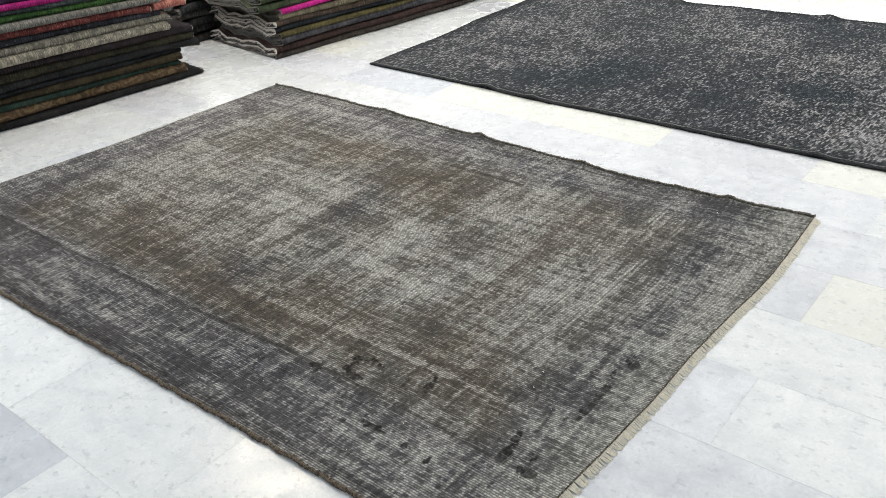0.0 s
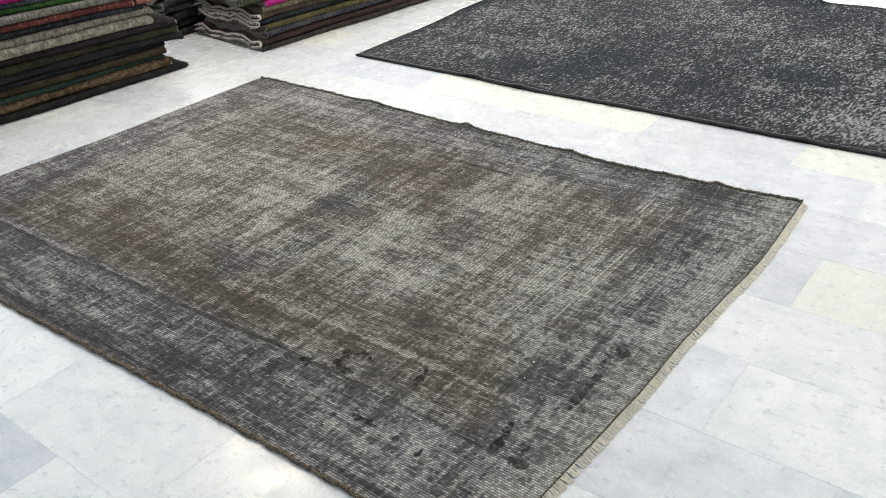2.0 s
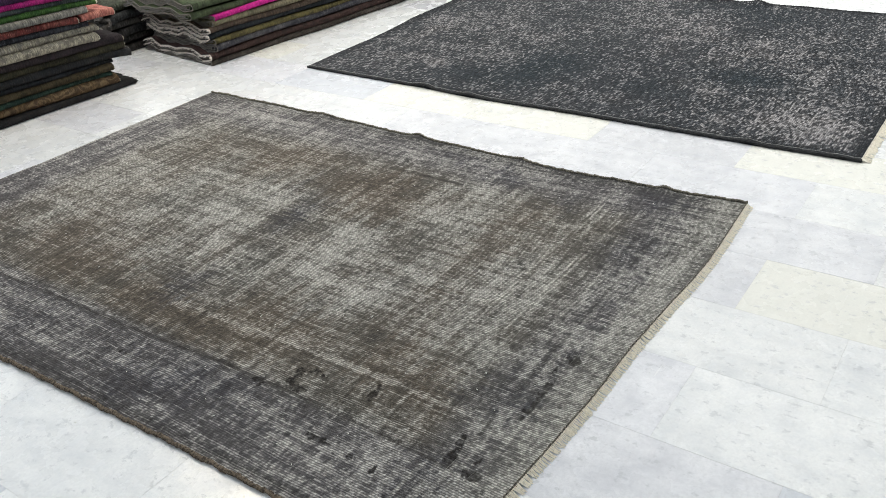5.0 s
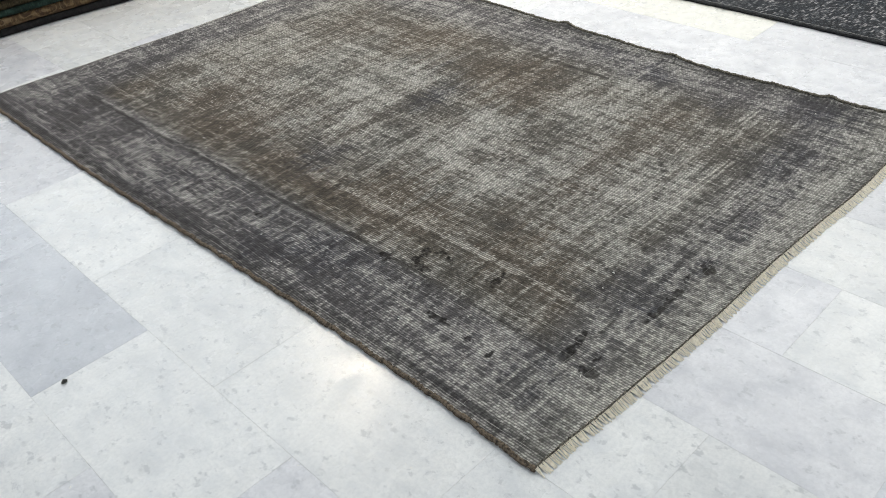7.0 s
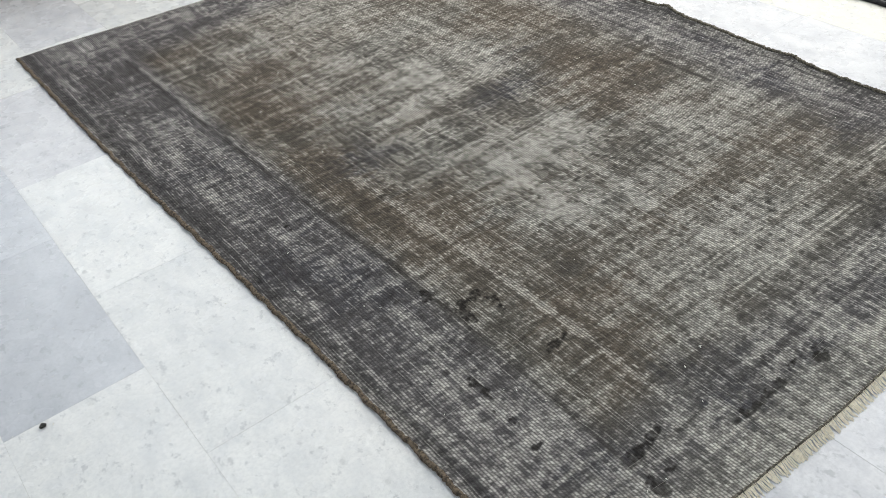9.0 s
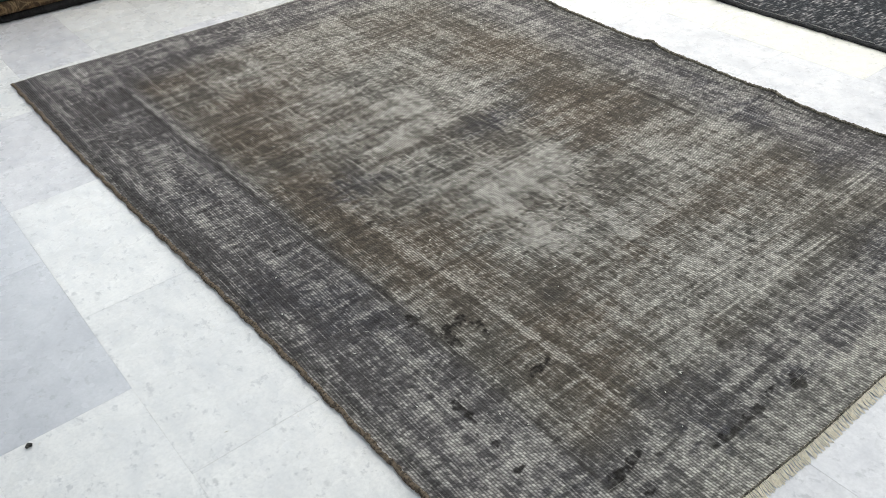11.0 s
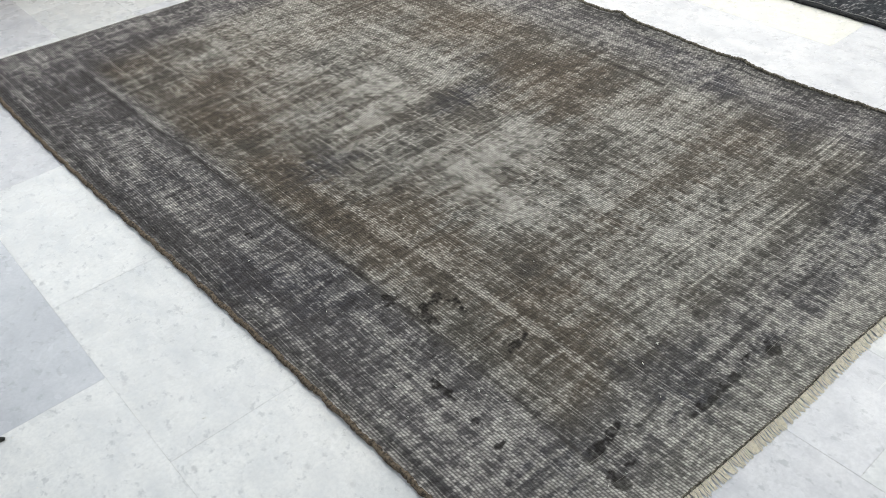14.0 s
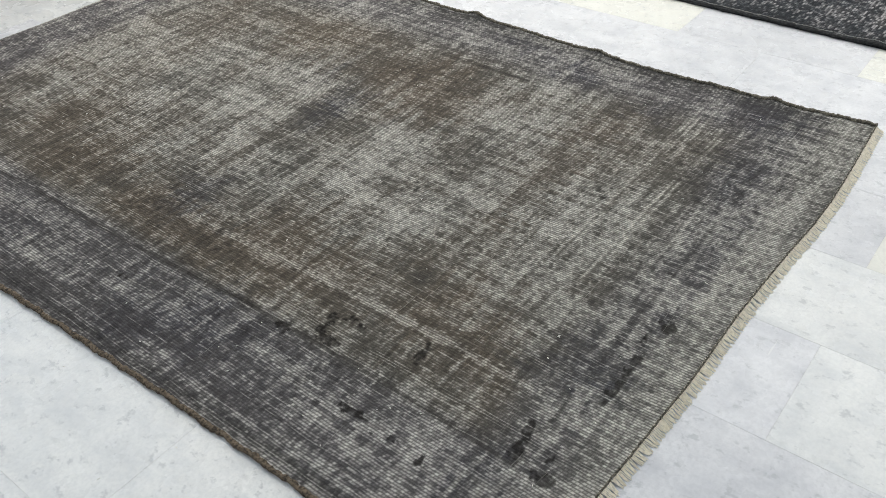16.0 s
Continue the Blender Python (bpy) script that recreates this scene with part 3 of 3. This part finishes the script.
def fringe_row(top, t, count, length, width, spread, material, parent, label, seed, out):
    """Many short flat tassels at one end of a rug."""
    g = np.random.default_rng(seed)
    v, f = [], []
    S = np.sort(np.linspace(0.001, 0.999, count) + g.uniform(-0.3, 0.3, count) / count).clip(0, 1)
    X, Y, Z = top(S, np.full(count, float(t)))
    for x, y, z in zip(X, Y, Z):
        a = g.normal(0, spread)
        ln, w = length * g.uniform(0.85, 1.1), width * g.uniform(0.7, 1.2)
        dx, dy = math.sin(a), out * math.cos(a)
        nxn, nyn = dy, -dx
        n0 = len(v)
        for q, h in ((-0.004, z), (0.25 * ln, max(0.004, z * 0.75)), (0.6 * ln, 0.0035), (ln, 0.0015)):
            wq = w * (1.0 if q < 0.7 * ln else 0.85)
            cx, cy = x + dx * q, y + dy * q
            v += [(cx - nxn * wq, cy - nyn * wq, h - 0.001), (cx, cy, h + w * 0.9), (cx + nxn * wq, cy + nyn * wq, h - 0.001)]
        for r in range(3):
            b = n0 + 3 * r
            f += [(b, b + 1, b + 4, b + 3), (b + 1, b + 2, b + 5, b + 4), (b, b + 3, b + 5, b + 2)]
        f += [(n0, n0 + 2, n0 + 1), (n0 + 9, n0 + 10, n0 + 11)]
    return part("fringe", v, f, material, parent, label, kind="stuff")


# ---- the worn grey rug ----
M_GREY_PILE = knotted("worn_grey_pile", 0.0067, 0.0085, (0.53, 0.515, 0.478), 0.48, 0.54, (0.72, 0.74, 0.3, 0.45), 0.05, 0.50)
grey_rug, grey_top = flat_rug(
    "area_rug", "worn grey-brown overdyed wool rug with cream fringe on marble",
    ([0.2, 0.5, 1.0, 1.4, 1.85, 2.3, 3.0], [-0.004, 0.008, 0.002, -0.010, -0.026, -0.036, -0.038]),
    ([0.17, 0.43, 0.64, 0.87, 1.13, 1.42, 1.77, 2.13, 2.48, 3.0], [1.852, 1.826, 1.814, 1.808, 1.817, 1.832, 1.842, 1.862, 1.87, 1.872]),
    ([0.0, 0.1, 0.2, 0.4, 0.65, 0.9, 1.16, 1.29, 1.42, 1.57, 1.85], [0.206, 0.202, 0.193, 0.183, 0.172, 0.172, 0.160, 0.150, 0.147, 0.151, 0.164]),
    ([-0.05, 0.1, 0.4, 0.9, 1.3, 1.9], [3.0, 2.995, 2.978, 2.945, 2.945, 2.94]),
    0.0032, grey_rug_pattern, M_GREY_PILE,
    [(1.84, 1.05, 0.05, 0.010), (1.845, 1.57, 0.04, 0.014), (1.86, 2.15, 0.06, 0.008), (1.82, 0.62, 0.08, 0.006), (1.84, 0.45, 0.03, 0.010), (-0.02, 1.6, 0.15, 0.003)], 70)
edge_cord(grey_top, 0.0, 0.0, 1.0, 520, 0.0066, -0.003, M_BIND_BROWN, grey_rug, "binding", "dark brown overcast edge", 71)
edge_cord(grey_top, 1.0, 0.0, 1.0, 720, 0.0062, 0.001, M_BIND, grey_rug, "binding", "dark overcast edge, slightly curled up", 72)
# thin dark line along the near end, modelled as a tube
end_T = np.linspace(0.0, 1.0, 520)
end_X, end_Y, end_Z = grey_top(end_T, np.zeros(520))
end_wob = np.random.default_rng(75).normal(0, 0.0007, 520)
part("end_cord", *tube(np.stack([end_X, end_Y + 0.002 + end_wob, end_Z + 0.0006], -1), np.full(520, 0.0021), 5), M_BIND, grey_rug, "thin dark twined cord at the fringe", True)
fringe_row(grey_top, 0.0, 500, 0.0235, 0.0017, 0.15, M_FRINGE, grey_rug, "short cream cotton fringe", 73, -1)
fringe_row(grey_top, 1.0, 820, 0.024, 0.0017, 0.7, M_FUZZ, grey_rug, "short frayed grey fringe", 74, 1)

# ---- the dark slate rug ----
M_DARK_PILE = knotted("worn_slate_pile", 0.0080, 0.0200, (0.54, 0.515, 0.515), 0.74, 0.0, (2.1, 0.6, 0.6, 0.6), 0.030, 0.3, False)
dark_rug, dark_top = flat_rug(
    "area_rug", "dark slate-blue distressed wool rug lying on marble tiles",
    ([-0.1, 0.3, 1.1, 1.66, 1.95, 2.77], [2.372, 2.364, 2.376, 2.368, 2.39, 2.405]),
    ([-0.1, 0.6, 1.5, 2.77], [4.42, 4.42, 4.43, 4.36]),
    ([2.3, 3.2, 4.5], [-0.095, -0.10, -0.10]),
    ([2.3, 3.1, 3.4, 4.5], [2.755, 2.755, 2.79, 2.80]),
    0.006, dark_rug_pattern, M_DARK_PILE,
    [(4.42, 0.91, 0.045, 0.016), (2.38, 1.95, 0.05, 0.010), (2.37, 1.66, 0.04, 0.008), (4.42, 1.89, 0.06, 0.02), (2.37, 0.33, 0.04, 0.008)], 80)
edge_cord(dark_top, 0.0, 0.0, 1.0, 480, 0.0065, -0.003, M_BIND_BLACK, dark_rug, "binding", "black overcast edge", 81)
edge_cord(dark_top, 1.0, 0.0, 1.0, 480, 0.0065, -0.002, M_BIND_BLACK, dark_rug, "binding", "black overcast edge", 82)
edge_cord(dark_top, 0.0085, 0.0, 1.0, 600, 0.0017, 0.001, M_STITCH, dark_rug, "stitch_line", "pale stitching along the edge", 83)
fringe_row(dark_top, 0.0, 300, 0.03, 0.003, 0.25, M_FRINGE, dark_rug, "pale cotton fringe", 84, -1)
fringe_row(dark_top, 1.0, 160, 0.012, 0.0012, 0.8, M_FUZZ, dark_rug, "sparse frayed fringe", 85, 1)


# ---- stacks of folded rugs ----
def folded_rug(label, group, origin, turn, length, depth, h, bottom, material, seed, plies=1, edge=None, tuft=0.006, droop=0.0, sag=0.006, back=0.0, cap=None):
    """A rug folded in layers: nested folds at the front, laid along its own x axis. bottom(x): the height of what it lies on."""
    g = np.random.default_rng(seed)
    thing = tagged(new("folded_rug"), label, "rug", group)
    thing.matrix_world = Matrix.Translation(origin) @ pose(0, 0, 0, 0, 0, turn)
    nseg = 44
    xs = np.linspace(0, length, nseg)
    ph = g.uniform(0, 6, 6)
    if plies > 1:
        ph[2], ph[5] = 1.0, 4.2
    th = h / (2 * plies) * 0.94
    verts, faces, tips, ends = [], [], [], []
    for ply in range(plies):
        r_out = h / 2 - ply * (h / (2 * plies))
        r_mid = r_out - th / 2
        off = ply * (h / (2 * plies)) * 1.3 + (0.02 * ply if ply else 0)
        path = []
        dep = depth - g.uniform(0, 0.05)
        for q in np.linspace(dep, off + r_mid, 9):
            path.append((q, -r_mid))
        for w in np.linspace(-90, -270, 9)[1:-1]:
            path.append((off + r_mid + r_mid * math.cos(math.radians(w)) * 1.0, r_mid * math.sin(math.radians(w))))
        for q in np.linspace(off + r_mid, dep - g.uniform(0, 0.05), 9):
            path.append((q, r_mid))
        path = np.array(path)
        d = np.gradient(path, axis=0)
        d /= np.linalg.norm(d, axis=1)[:, None]
        nrm = np.stack([-d[:, 1], d[:, 0]], -1)
        m = len(path)
        loop = np.concatenate([path + nrm * th / 2, (path - nrm * th / 2)[::-1]])
        base = len(verts)
        for x in xs:
            wz = sag * (math.sin(x * 2.3 + ph[0]) * 0.5 + math.sin(x * 5.1 + ph[1]) * 0.3 + math.sin(x * 11 + ph[2]) * 0.12)
            wy = 0.010 * math.sin(x * 3.1 + ph[3]) + 0.005 * math.sin(x * 9.0 + ph[4])
            end = max(0.0, 1 - (length - x) / 0.12) if droop >= 0 else max(0.0, 1 - x / 0.12)
            zb = bottom(x) + h / 2 + wz * 0.35 - abs(droop) * end * end
            for p, q in loop:
                wave = 0.5 * sag * (math.sin(p * 15 + ph[5]) + math.sin(p * 31 + ph[2])) * min(1, p / 0.1)
                verts.append((x, p + wy + back, zb + q + wave))
        k = len(loop)
        for i in range(nseg - 1):
            for j in range(k):
                j2 = (j + 1) % k
                faces.append((base + i * k + j, base + (i + 1) * k + j, base + (i + 1) * k + j2, base + i * k + j2))
        for i0, flip in ((0, False), (nseg - 1, True)):
            for j in range(m - 1):
                a, b, c, e = base + i0 * k + j, base + i0 * k + j + 1, base + i0 * k + (k - 2 - j), base + i0 * k + (k - 1 - j)
                ends.append(len(faces))
                faces.append((a, e, c, b) if flip else (a, b, c, e))
            mid = [Vector(verts[base + i0 * k + j]) * 0.5 + Vector(verts[base + i0 * k + (k - 1 - j)]) * 0.5 for j in range(m)]
            tips.append((ply, i0, mid))
    body = part("body", verts, faces, material, thing, smooth=True)
    if cap is not None:
        body.data.materials.append(cap)
        for k in ends:
            body.data.polygons[k].material_index = 1
    if edge is not None:
        v, f = [], []
        for ply, i0, mid in tips:
            if (i0 == 0) != (droop < 0) or ply > 0:
                continue
            sgn = -1 if i0 == 0 else 1
            for a, b in zip(mid[:-1], mid[1:]):
                cnt = max(2, int((b - a).length / 0.0032))
                for c in range(cnt):
                    p = a.lerp(b, (c + g.uniform(0, 1)) / cnt)
                    ln = tuft * g.uniform(0.6, 1.5)
                    tip = p + Vector((sgn * ln, g.normal(0, 0.003), -ln * g.uniform(0.0, 0.9)))
                    s = th * g.uniform(0.15, 0.45)
                    n0 = len(v)
                    p = p - Vector((sgn * 0.002, 0, 0))
                    v += [p + Vector((0, -0.003, -s)), p + Vector((0, 0.003, -s)), p + Vector((0, 0, s)), tip + Vector((0, -0.001, 0)), tip + Vector((0, 0.002, 0.001))]
                    f += [(n0, n0 + 1, n0 + 4, n0 + 3), (n0 + 1, n0 + 2, n0 + 4), (n0 + 2, n0, n0 + 3), (n0 + 3, n0 + 4, n0 + 2)]
        part("fringe", v, f, edge, thing, "pale frayed warp ends", kind="stuff")
    return thing


STACK_A = "stack of folded rugs beside the grey rug"
# name of look, thickness, where its end lies, colours (main, second, worn)
LAYERS_A = [
    ("black felt-backed rug folded at the bottom of a stack", 0.034, 1.81, (0.016, 0.016, 0.017), (0.022, 0.020, 0.020), (0.029, 0.029, 0.029), False),
    ("brown and tan patterned rug folded in a stack", 0.050, 1.735, (0.133, 0.084, 0.043), (0.052, 0.033, 0.023), (0.190, 0.138, 0.081), True),
    ("dark teal-green rug folded in a stack", 0.028, 1.71, (0.022, 0.043, 0.034), (0.013, 0.022, 0.020), (0.054, 0.076, 0.058), False),
    ("olive-brown rug folded in a stack", 0.036, 1.72, (0.054, 0.042, 0.024), (0.025, 0.020, 0.014), (0.079, 0.065, 0.040), False),
    ("blue-black rug folded in a stack", 0.024, 1.74, (0.013, 0.016, 0.020), (0.009, 0.009, 0.011), (0.043, 0.043, 0.042), False),
    ("charcoal rug with a drooping end in a stack", 0.040, 1.84, (0.024, 0.023, 0.023), (0.014, 0.016, 0.019), (0.050, 0.048, 0.045), False),
    ("dark olive rug with pale frayed end in a stack", 0.038, 1.815, (0.037, 0.035, 0.022), (0.016, 0.015, 0.013), (0.079, 0.072, 0.047), True),
    ("dark plum-grey rug folded in a stack", 0.040, 1.815, (0.032, 0.024, 0.027), (0.018, 0.016, 0.018), (0.058, 0.047, 0.048), True),
    ("pale beige-grey rug folded in a stack", 0.046, 1.685, (0.345, 0.316, 0.247), (0.138, 0.127, 0.109), (0.460, 0.425, 0.345), True),
    ("grey-beige mottled rug folded in a stack", 0.036, 1.70, (0.276, 0.253, 0.201), (0.115, 0.109, 0.098), (0.380, 0.356, 0.287), True),
    ("slate-blue rug folded in a stack", 0.036, 1.66, (0.035, 0.037, 0.046), (0.019, 0.020, 0.024), (0.108, 0.115, 0.130), False),
    ("faded red rug folded in a stack", 0.038, 1.60, (0.162, 0.043, 0.040), (0.071, 0.027, 0.027), (0.380, 0.162, 0.133), True),
    ("light grey rug with pale fringe in a stack", 0.036, 1.66, (0.196, 0.190, 0.172), (0.098, 0.098, 0.092), (0.299, 0.287, 0.265), True),
    ("bright green overdyed rug folded in a stack", 0.030, 1.725, (0.048, 0.109, 0.028), (0.021, 0.052, 0.019), (0.104, 0.180, 0.071), True),
    ("teal-grey rug folded in a stack", 0.024, 1.70, (0.054, 0.065, 0.065), (0.025, 0.032, 0.035), (0.094, 0.108, 0.108), False),
    ("magenta overdyed rug folded in a stack", 0.030, 1.66, (0.361, 0.019, 0.162), (0.209, 0.014, 0.104), (0.427, 0.057, 0.228), False),
    ("dark purple rug on top of a stack", 0.036, 1.60, (0.050, 0.020, 0.061), (0.025, 0.013, 0.032), (0.079, 0.043, 0.086), False),
]


def shrink_a(x):
    return 1.0 - 0.05 * min(1, max(0, x - 0.8) / 1.0)


level = 0.002
for i, (label, h, end, ca, cb, cc, frayed) in enumerate(LAYERS_A):
    x_start = -0.30 + 0.04 * math.sin(i * 2.1)
    push = (0.0, 0.006, 0.016, 0.014, 0.020, 0.012, 0.010, 0.012, 0.0, 0.010, 0.022, 0.016, 0.006, 0.010, 0.020, 0.016, 0.024)[i]
    folded_rug(label, STACK_A, (x_start, 3.705, 0), -5.7, end - x_start, 0.62, h, lambda x, lv=level, xs=x_start: lv * shrink_a(x + xs),
               fabric("folded_rug_look", ca, cb, cc, i == 1), 100 + i, 1, M_CREAM_EDGE if frayed else M_FELT_EDGE if i == 0 else None, 0.022 if i == 0 else 0.007,
               0.012 if i == 5 else 0.004 * (i % 3), 0.005, push)
    if i == 11:
        folded_rug("salmon-pink frayed rug end in a stack", STACK_A, (1.612, 3.735 - 0.0998 * 1.912 - 0.02, 0), -5.7, 0.185, 0.5, h, lambda x, lv=level: lv * 0.95,
                   fabric("folded_rug_look", (0.42, 0.155, 0.125), (0.27, 0.085, 0.075), (0.52, 0.26, 0.21)), 99, 1, M_CREAM_EDGE, 0.007, 0.006, 0.003, 0.0)
    level += h

STACK_B = "stack of folded rugs beside the slate rug"
LAYERS_B = [
    ("grey-brown rug folded at the bottom of a stack", 0.032, 2.205, (0.060, 0.050, 0.042), (0.030, 0.026, 0.024), (0.11, 0.095, 0.085), 2, 0.004),
    ("dark red-brown rug with pink frayed end in a stack", 0.038, 2.215, (0.060, 0.036, 0.032), (0.030, 0.022, 0.022), (0.10, 0.060, 0.052), 2, 0.010),
    ("blue-grey rug folded in a stack", 0.040, 2.25, (0.070, 0.068, 0.078), (0.032, 0.032, 0.040), (0.16, 0.15, 0.15), 3, 0.003),
    ("olive-yellow rug folded in a stack", 0.030, 2.255, (0.125, 0.105, 0.042), (0.055, 0.048, 0.026), (0.19, 0.165, 0.085), 2, 0.003),
    ("dark slate rug with thick white fringe in a stack", 0.034, 2.235, (0.026, 0.031, 0.036), (0.018, 0.020, 0.024), (0.060, 0.064, 0.066), 2, 0.012),
    ("brown-grey rug with thick white fringe in a stack", 0.034, 2.245, (0.095, 0.068, 0.052), (0.045, 0.034, 0.029), (0.16, 0.125, 0.10), 2, 0.011),
    ("beige-olive rug folded in a stack", 0.036, 2.27, (0.21, 0.185, 0.12), (0.11, 0.10, 0.072), (0.28, 0.25, 0.18), 3, 0.003),
    ("magenta overdyed rug folded in a stack", 0.026, 2.285, (0.50, 0.022, 0.23), (0.36, 0.018, 0.17), (0.55, 0.07, 0.30), 1, 0.002),
    ("moss-green rug folded in a stack", 0.040, 2.16, (0.075, 0.095, 0.050), (0.045, 0.058, 0.035), (0.12, 0.14, 0.085), 3, 0.003),
    ("moss-green rug on top of a stack", 0.040, 2.18, (0.065, 0.085, 0.048), (0.040, 0.050, 0.032), (0.11, 0.13, 0.08), 3, 0.003),
]
level = 0.002
for i, (label, h, start, ca, cb, cc, plies, tuft) in enumerate(LAYERS_B):
    thick = yarn("pale_fringe_look", (0.72, 0.66, 0.60), (0.44, 0.40, 0.365)) if tuft > 0.008 else yarn("grey_ply_look", (0.20, 0.185, 0.17), (0.10, 0.09, 0.085))
    push = (0.0, 0.004, 0.0, 0.012, 0.018, 0.014, 0.012, 0.020, 0.05, 0.05)[i]
    y_at = 3.298 - 0.115 * (start - 2.27)
    folded_rug(label, STACK_B, (start, y_at, 0), -6.56, 2.0 + 0.05 * math.sin(i * 1.7), 0.72 + 0.04 * math.sin(i * 2.6), h, lambda x, lv=level: lv,
               fabric("folded_rug_look", ca, cb, cc), 140 + i, plies, thick, tuft, -0.004, 0.022, push, M_PLY)
    level += h * 1.0


STACK_C = "rumpled dark rugs behind the stacks"
LAYERS_C = [(0.045, 2.20, (0.045, 0.043, 0.042), 0.016), (0.05, 2.12, (0.060, 0.056, 0.054), 0.018), (0.05, 2.16, (0.035, 0.035, 0.037), 0.020),
            (0.05, 2.08, (0.070, 0.066, 0.062), 0.016), (0.05, 2.13, (0.040, 0.042, 0.044), 0.018), (0.05, 2.10, (0.055, 0.060, 0.045), 0.016)]
level = 0.002
for i, (h, start, ca, tuft) in enumerate(LAYERS_C):
    folded_rug("rumpled charcoal rug with grey fringe in a stack", STACK_C, (start, 4.06 + 0.03 * (i % 2), 0), -6.56, 1.3, 0.55, h, lambda x, lv=level: lv,
               fabric("folded_rug_look", ca, tuple(v * 0.5 for v in ca), tuple(v * 1.8 for v in ca)), 170 + i, 2,
               yarn("grey_ply_look", (0.20, 0.19, 0.18), (0.07, 0.066, 0.062)), tuft, -0.02 if i else -0.004, 0.02, 0.0, M_PLY)
    level += h


# ---- lint and crumbs lying about ----
def specks(name, label, count, area, z, seed, size, material):
    g = np.random.default_rng(seed)
    v, f = [], []
    for _ in range(count):
        x, y = g.uniform(area[0], area[1]), g.uniform(area[2], area[3])
        a, ln, w = g.uniform(0, math.pi), size * g.uniform(0.5, 1.8), size * g.uniform(0.2, 0.6)
        ca, sa = math.cos(a), math.sin(a)
        n0 = len(v)
        v += [(x - ca * ln, y - sa * ln, z), (x + sa * w, y - ca * w, z), (x + ca * ln, y + sa * ln, z), (x - sa * w, y + ca * w, z), (x, y, z + w)]
        f += [(n0, n0 + 1, n0 + 4), (n0 + 1, n0 + 2, n0 + 4), (n0 + 2, n0 + 3, n0 + 4), (n0 + 3, n0, n0 + 4), (n0, n0 + 3, n0 + 2, n0 + 1)]
    return tagged(mesh_object(name, v, f, material), label, "lint", kind="stuff")


specks("lint", "tiny white wool lint scattered on the grey rug", 170, (0.05, 1.78, 0.25, 2.9), 0.0100, 200, 0.0031, M_LINT)
specks("wool_dust", "tiny pale wool crumbs on the marble floor", 60, (-0.9, -0.06, 0.1, 1.6), 0.0003, 201, 0.003, M_LINT)
M_CRUMB = plain("dark_crumb", (0.03, 0.03, 0.028), 0.8)
crumb_v, crumb_f = tube([(-0.540, 1.203, 0.003), (-0.533, 1.206, 0.005), (-0.527, 1.203, 0.003)], (0.003, 0.0055, 0.0035), 7)
tagged(mesh_object("crumb", crumb_v, crumb_f, M_CRUMB, True), "small dark crumb lying on the marble", "crumb")

# ---- marble tiles ----
P = 0.305
GAP = 0.00035


def tile_mesh(material):
    w, l, b = P - GAP, 2 * P - GAP, 0.0003
    v = []
    for ins, z in ((0, -0.012), (0, -b), (b, 0.0)):
        v += [(ins, ins, z), (w - ins, ins, z), (w - ins, l - ins, z), (ins, l - ins, z)]
    f = [(8, 9, 10, 11)]
    for r in (0, 4):
        f += [(r + k, r + (k + 1) % 4, r + 4 + (k + 1) % 4, r + 4 + k) for k in range(4)]
    me = bpy.data.meshes.new("tile")
    me.from_pydata(v, [], f)
    me.materials.append(material)
    return me


TILES = {"w": tile_mesh(M_WHITE), "p": tile_mesh(M_PALE), "g": tile_mesh(M_GREY), "c": tile_mesh(M_CREAM)}
# strips whose stone is plainly darker or whiter
KNOWN = {(-2, 4): "g", (-2, 6): "g", (4, 0): "p", (4, -2): "c", (1, -3): "g", (7, 1): "p", (7, 7): "g", (7, 3): "c", (7, 5): "c", (6, 2): "p", (6, 4): "p", (6, 0): "p", (6, 6): "w",
         (6, -2): "w", (7, -1): "c", (3, -1): "w", (3, -3): "w", (2, -2): "w", (2, 0): "p", (1, -1): "p", (0, -2): "w", (-1, 1): "w", (-1, 3): "w", (-2, 2): "w", (-3, 3): "w", (5, -1): "p"}
rng = random.Random(5)
rest = {key: ([], []) for key in TILES}
for i in range(-14, 30):
    for j in range(-17, 27):
        if (i + j) % 2:
            continue
        kind = KNOWN.get((i, j)) or rng.choice("wwwwwpp" if i < 7 else "wwwccp")
        dz = rng.uniform(-0.0001, 0.0001)
        bx, by = i * P, j * P
        if bx > x1 - 0.01 or by > y1 - 0.01 or bx + P < x0 + 0.01 or by + 2 * P < y0 + 0.01:
            continue
        if -4 <= i <= 13 and -4 <= j <= 15:
            ob = new("tile", TILES[kind])
            ob.location = (bx + GAP / 2, by + GAP / 2, dz)
            ob.parent = floor
        else:
            v, f = rest[kind]
            n0 = len(v)
            me = TILES[kind]
            v += [(min(max(q.co.x + bx, x0), x1), min(max(q.co.y + by, y0), y1), q.co.z + dz) for q in me.vertices]
            f += [tuple(n0 + k for k in p.vertices) for p in me.polygons]
for key, (v, f) in rest.items():
    part("far_tiles", v, f, TILES[key].materials[0], floor, kind="stuff")
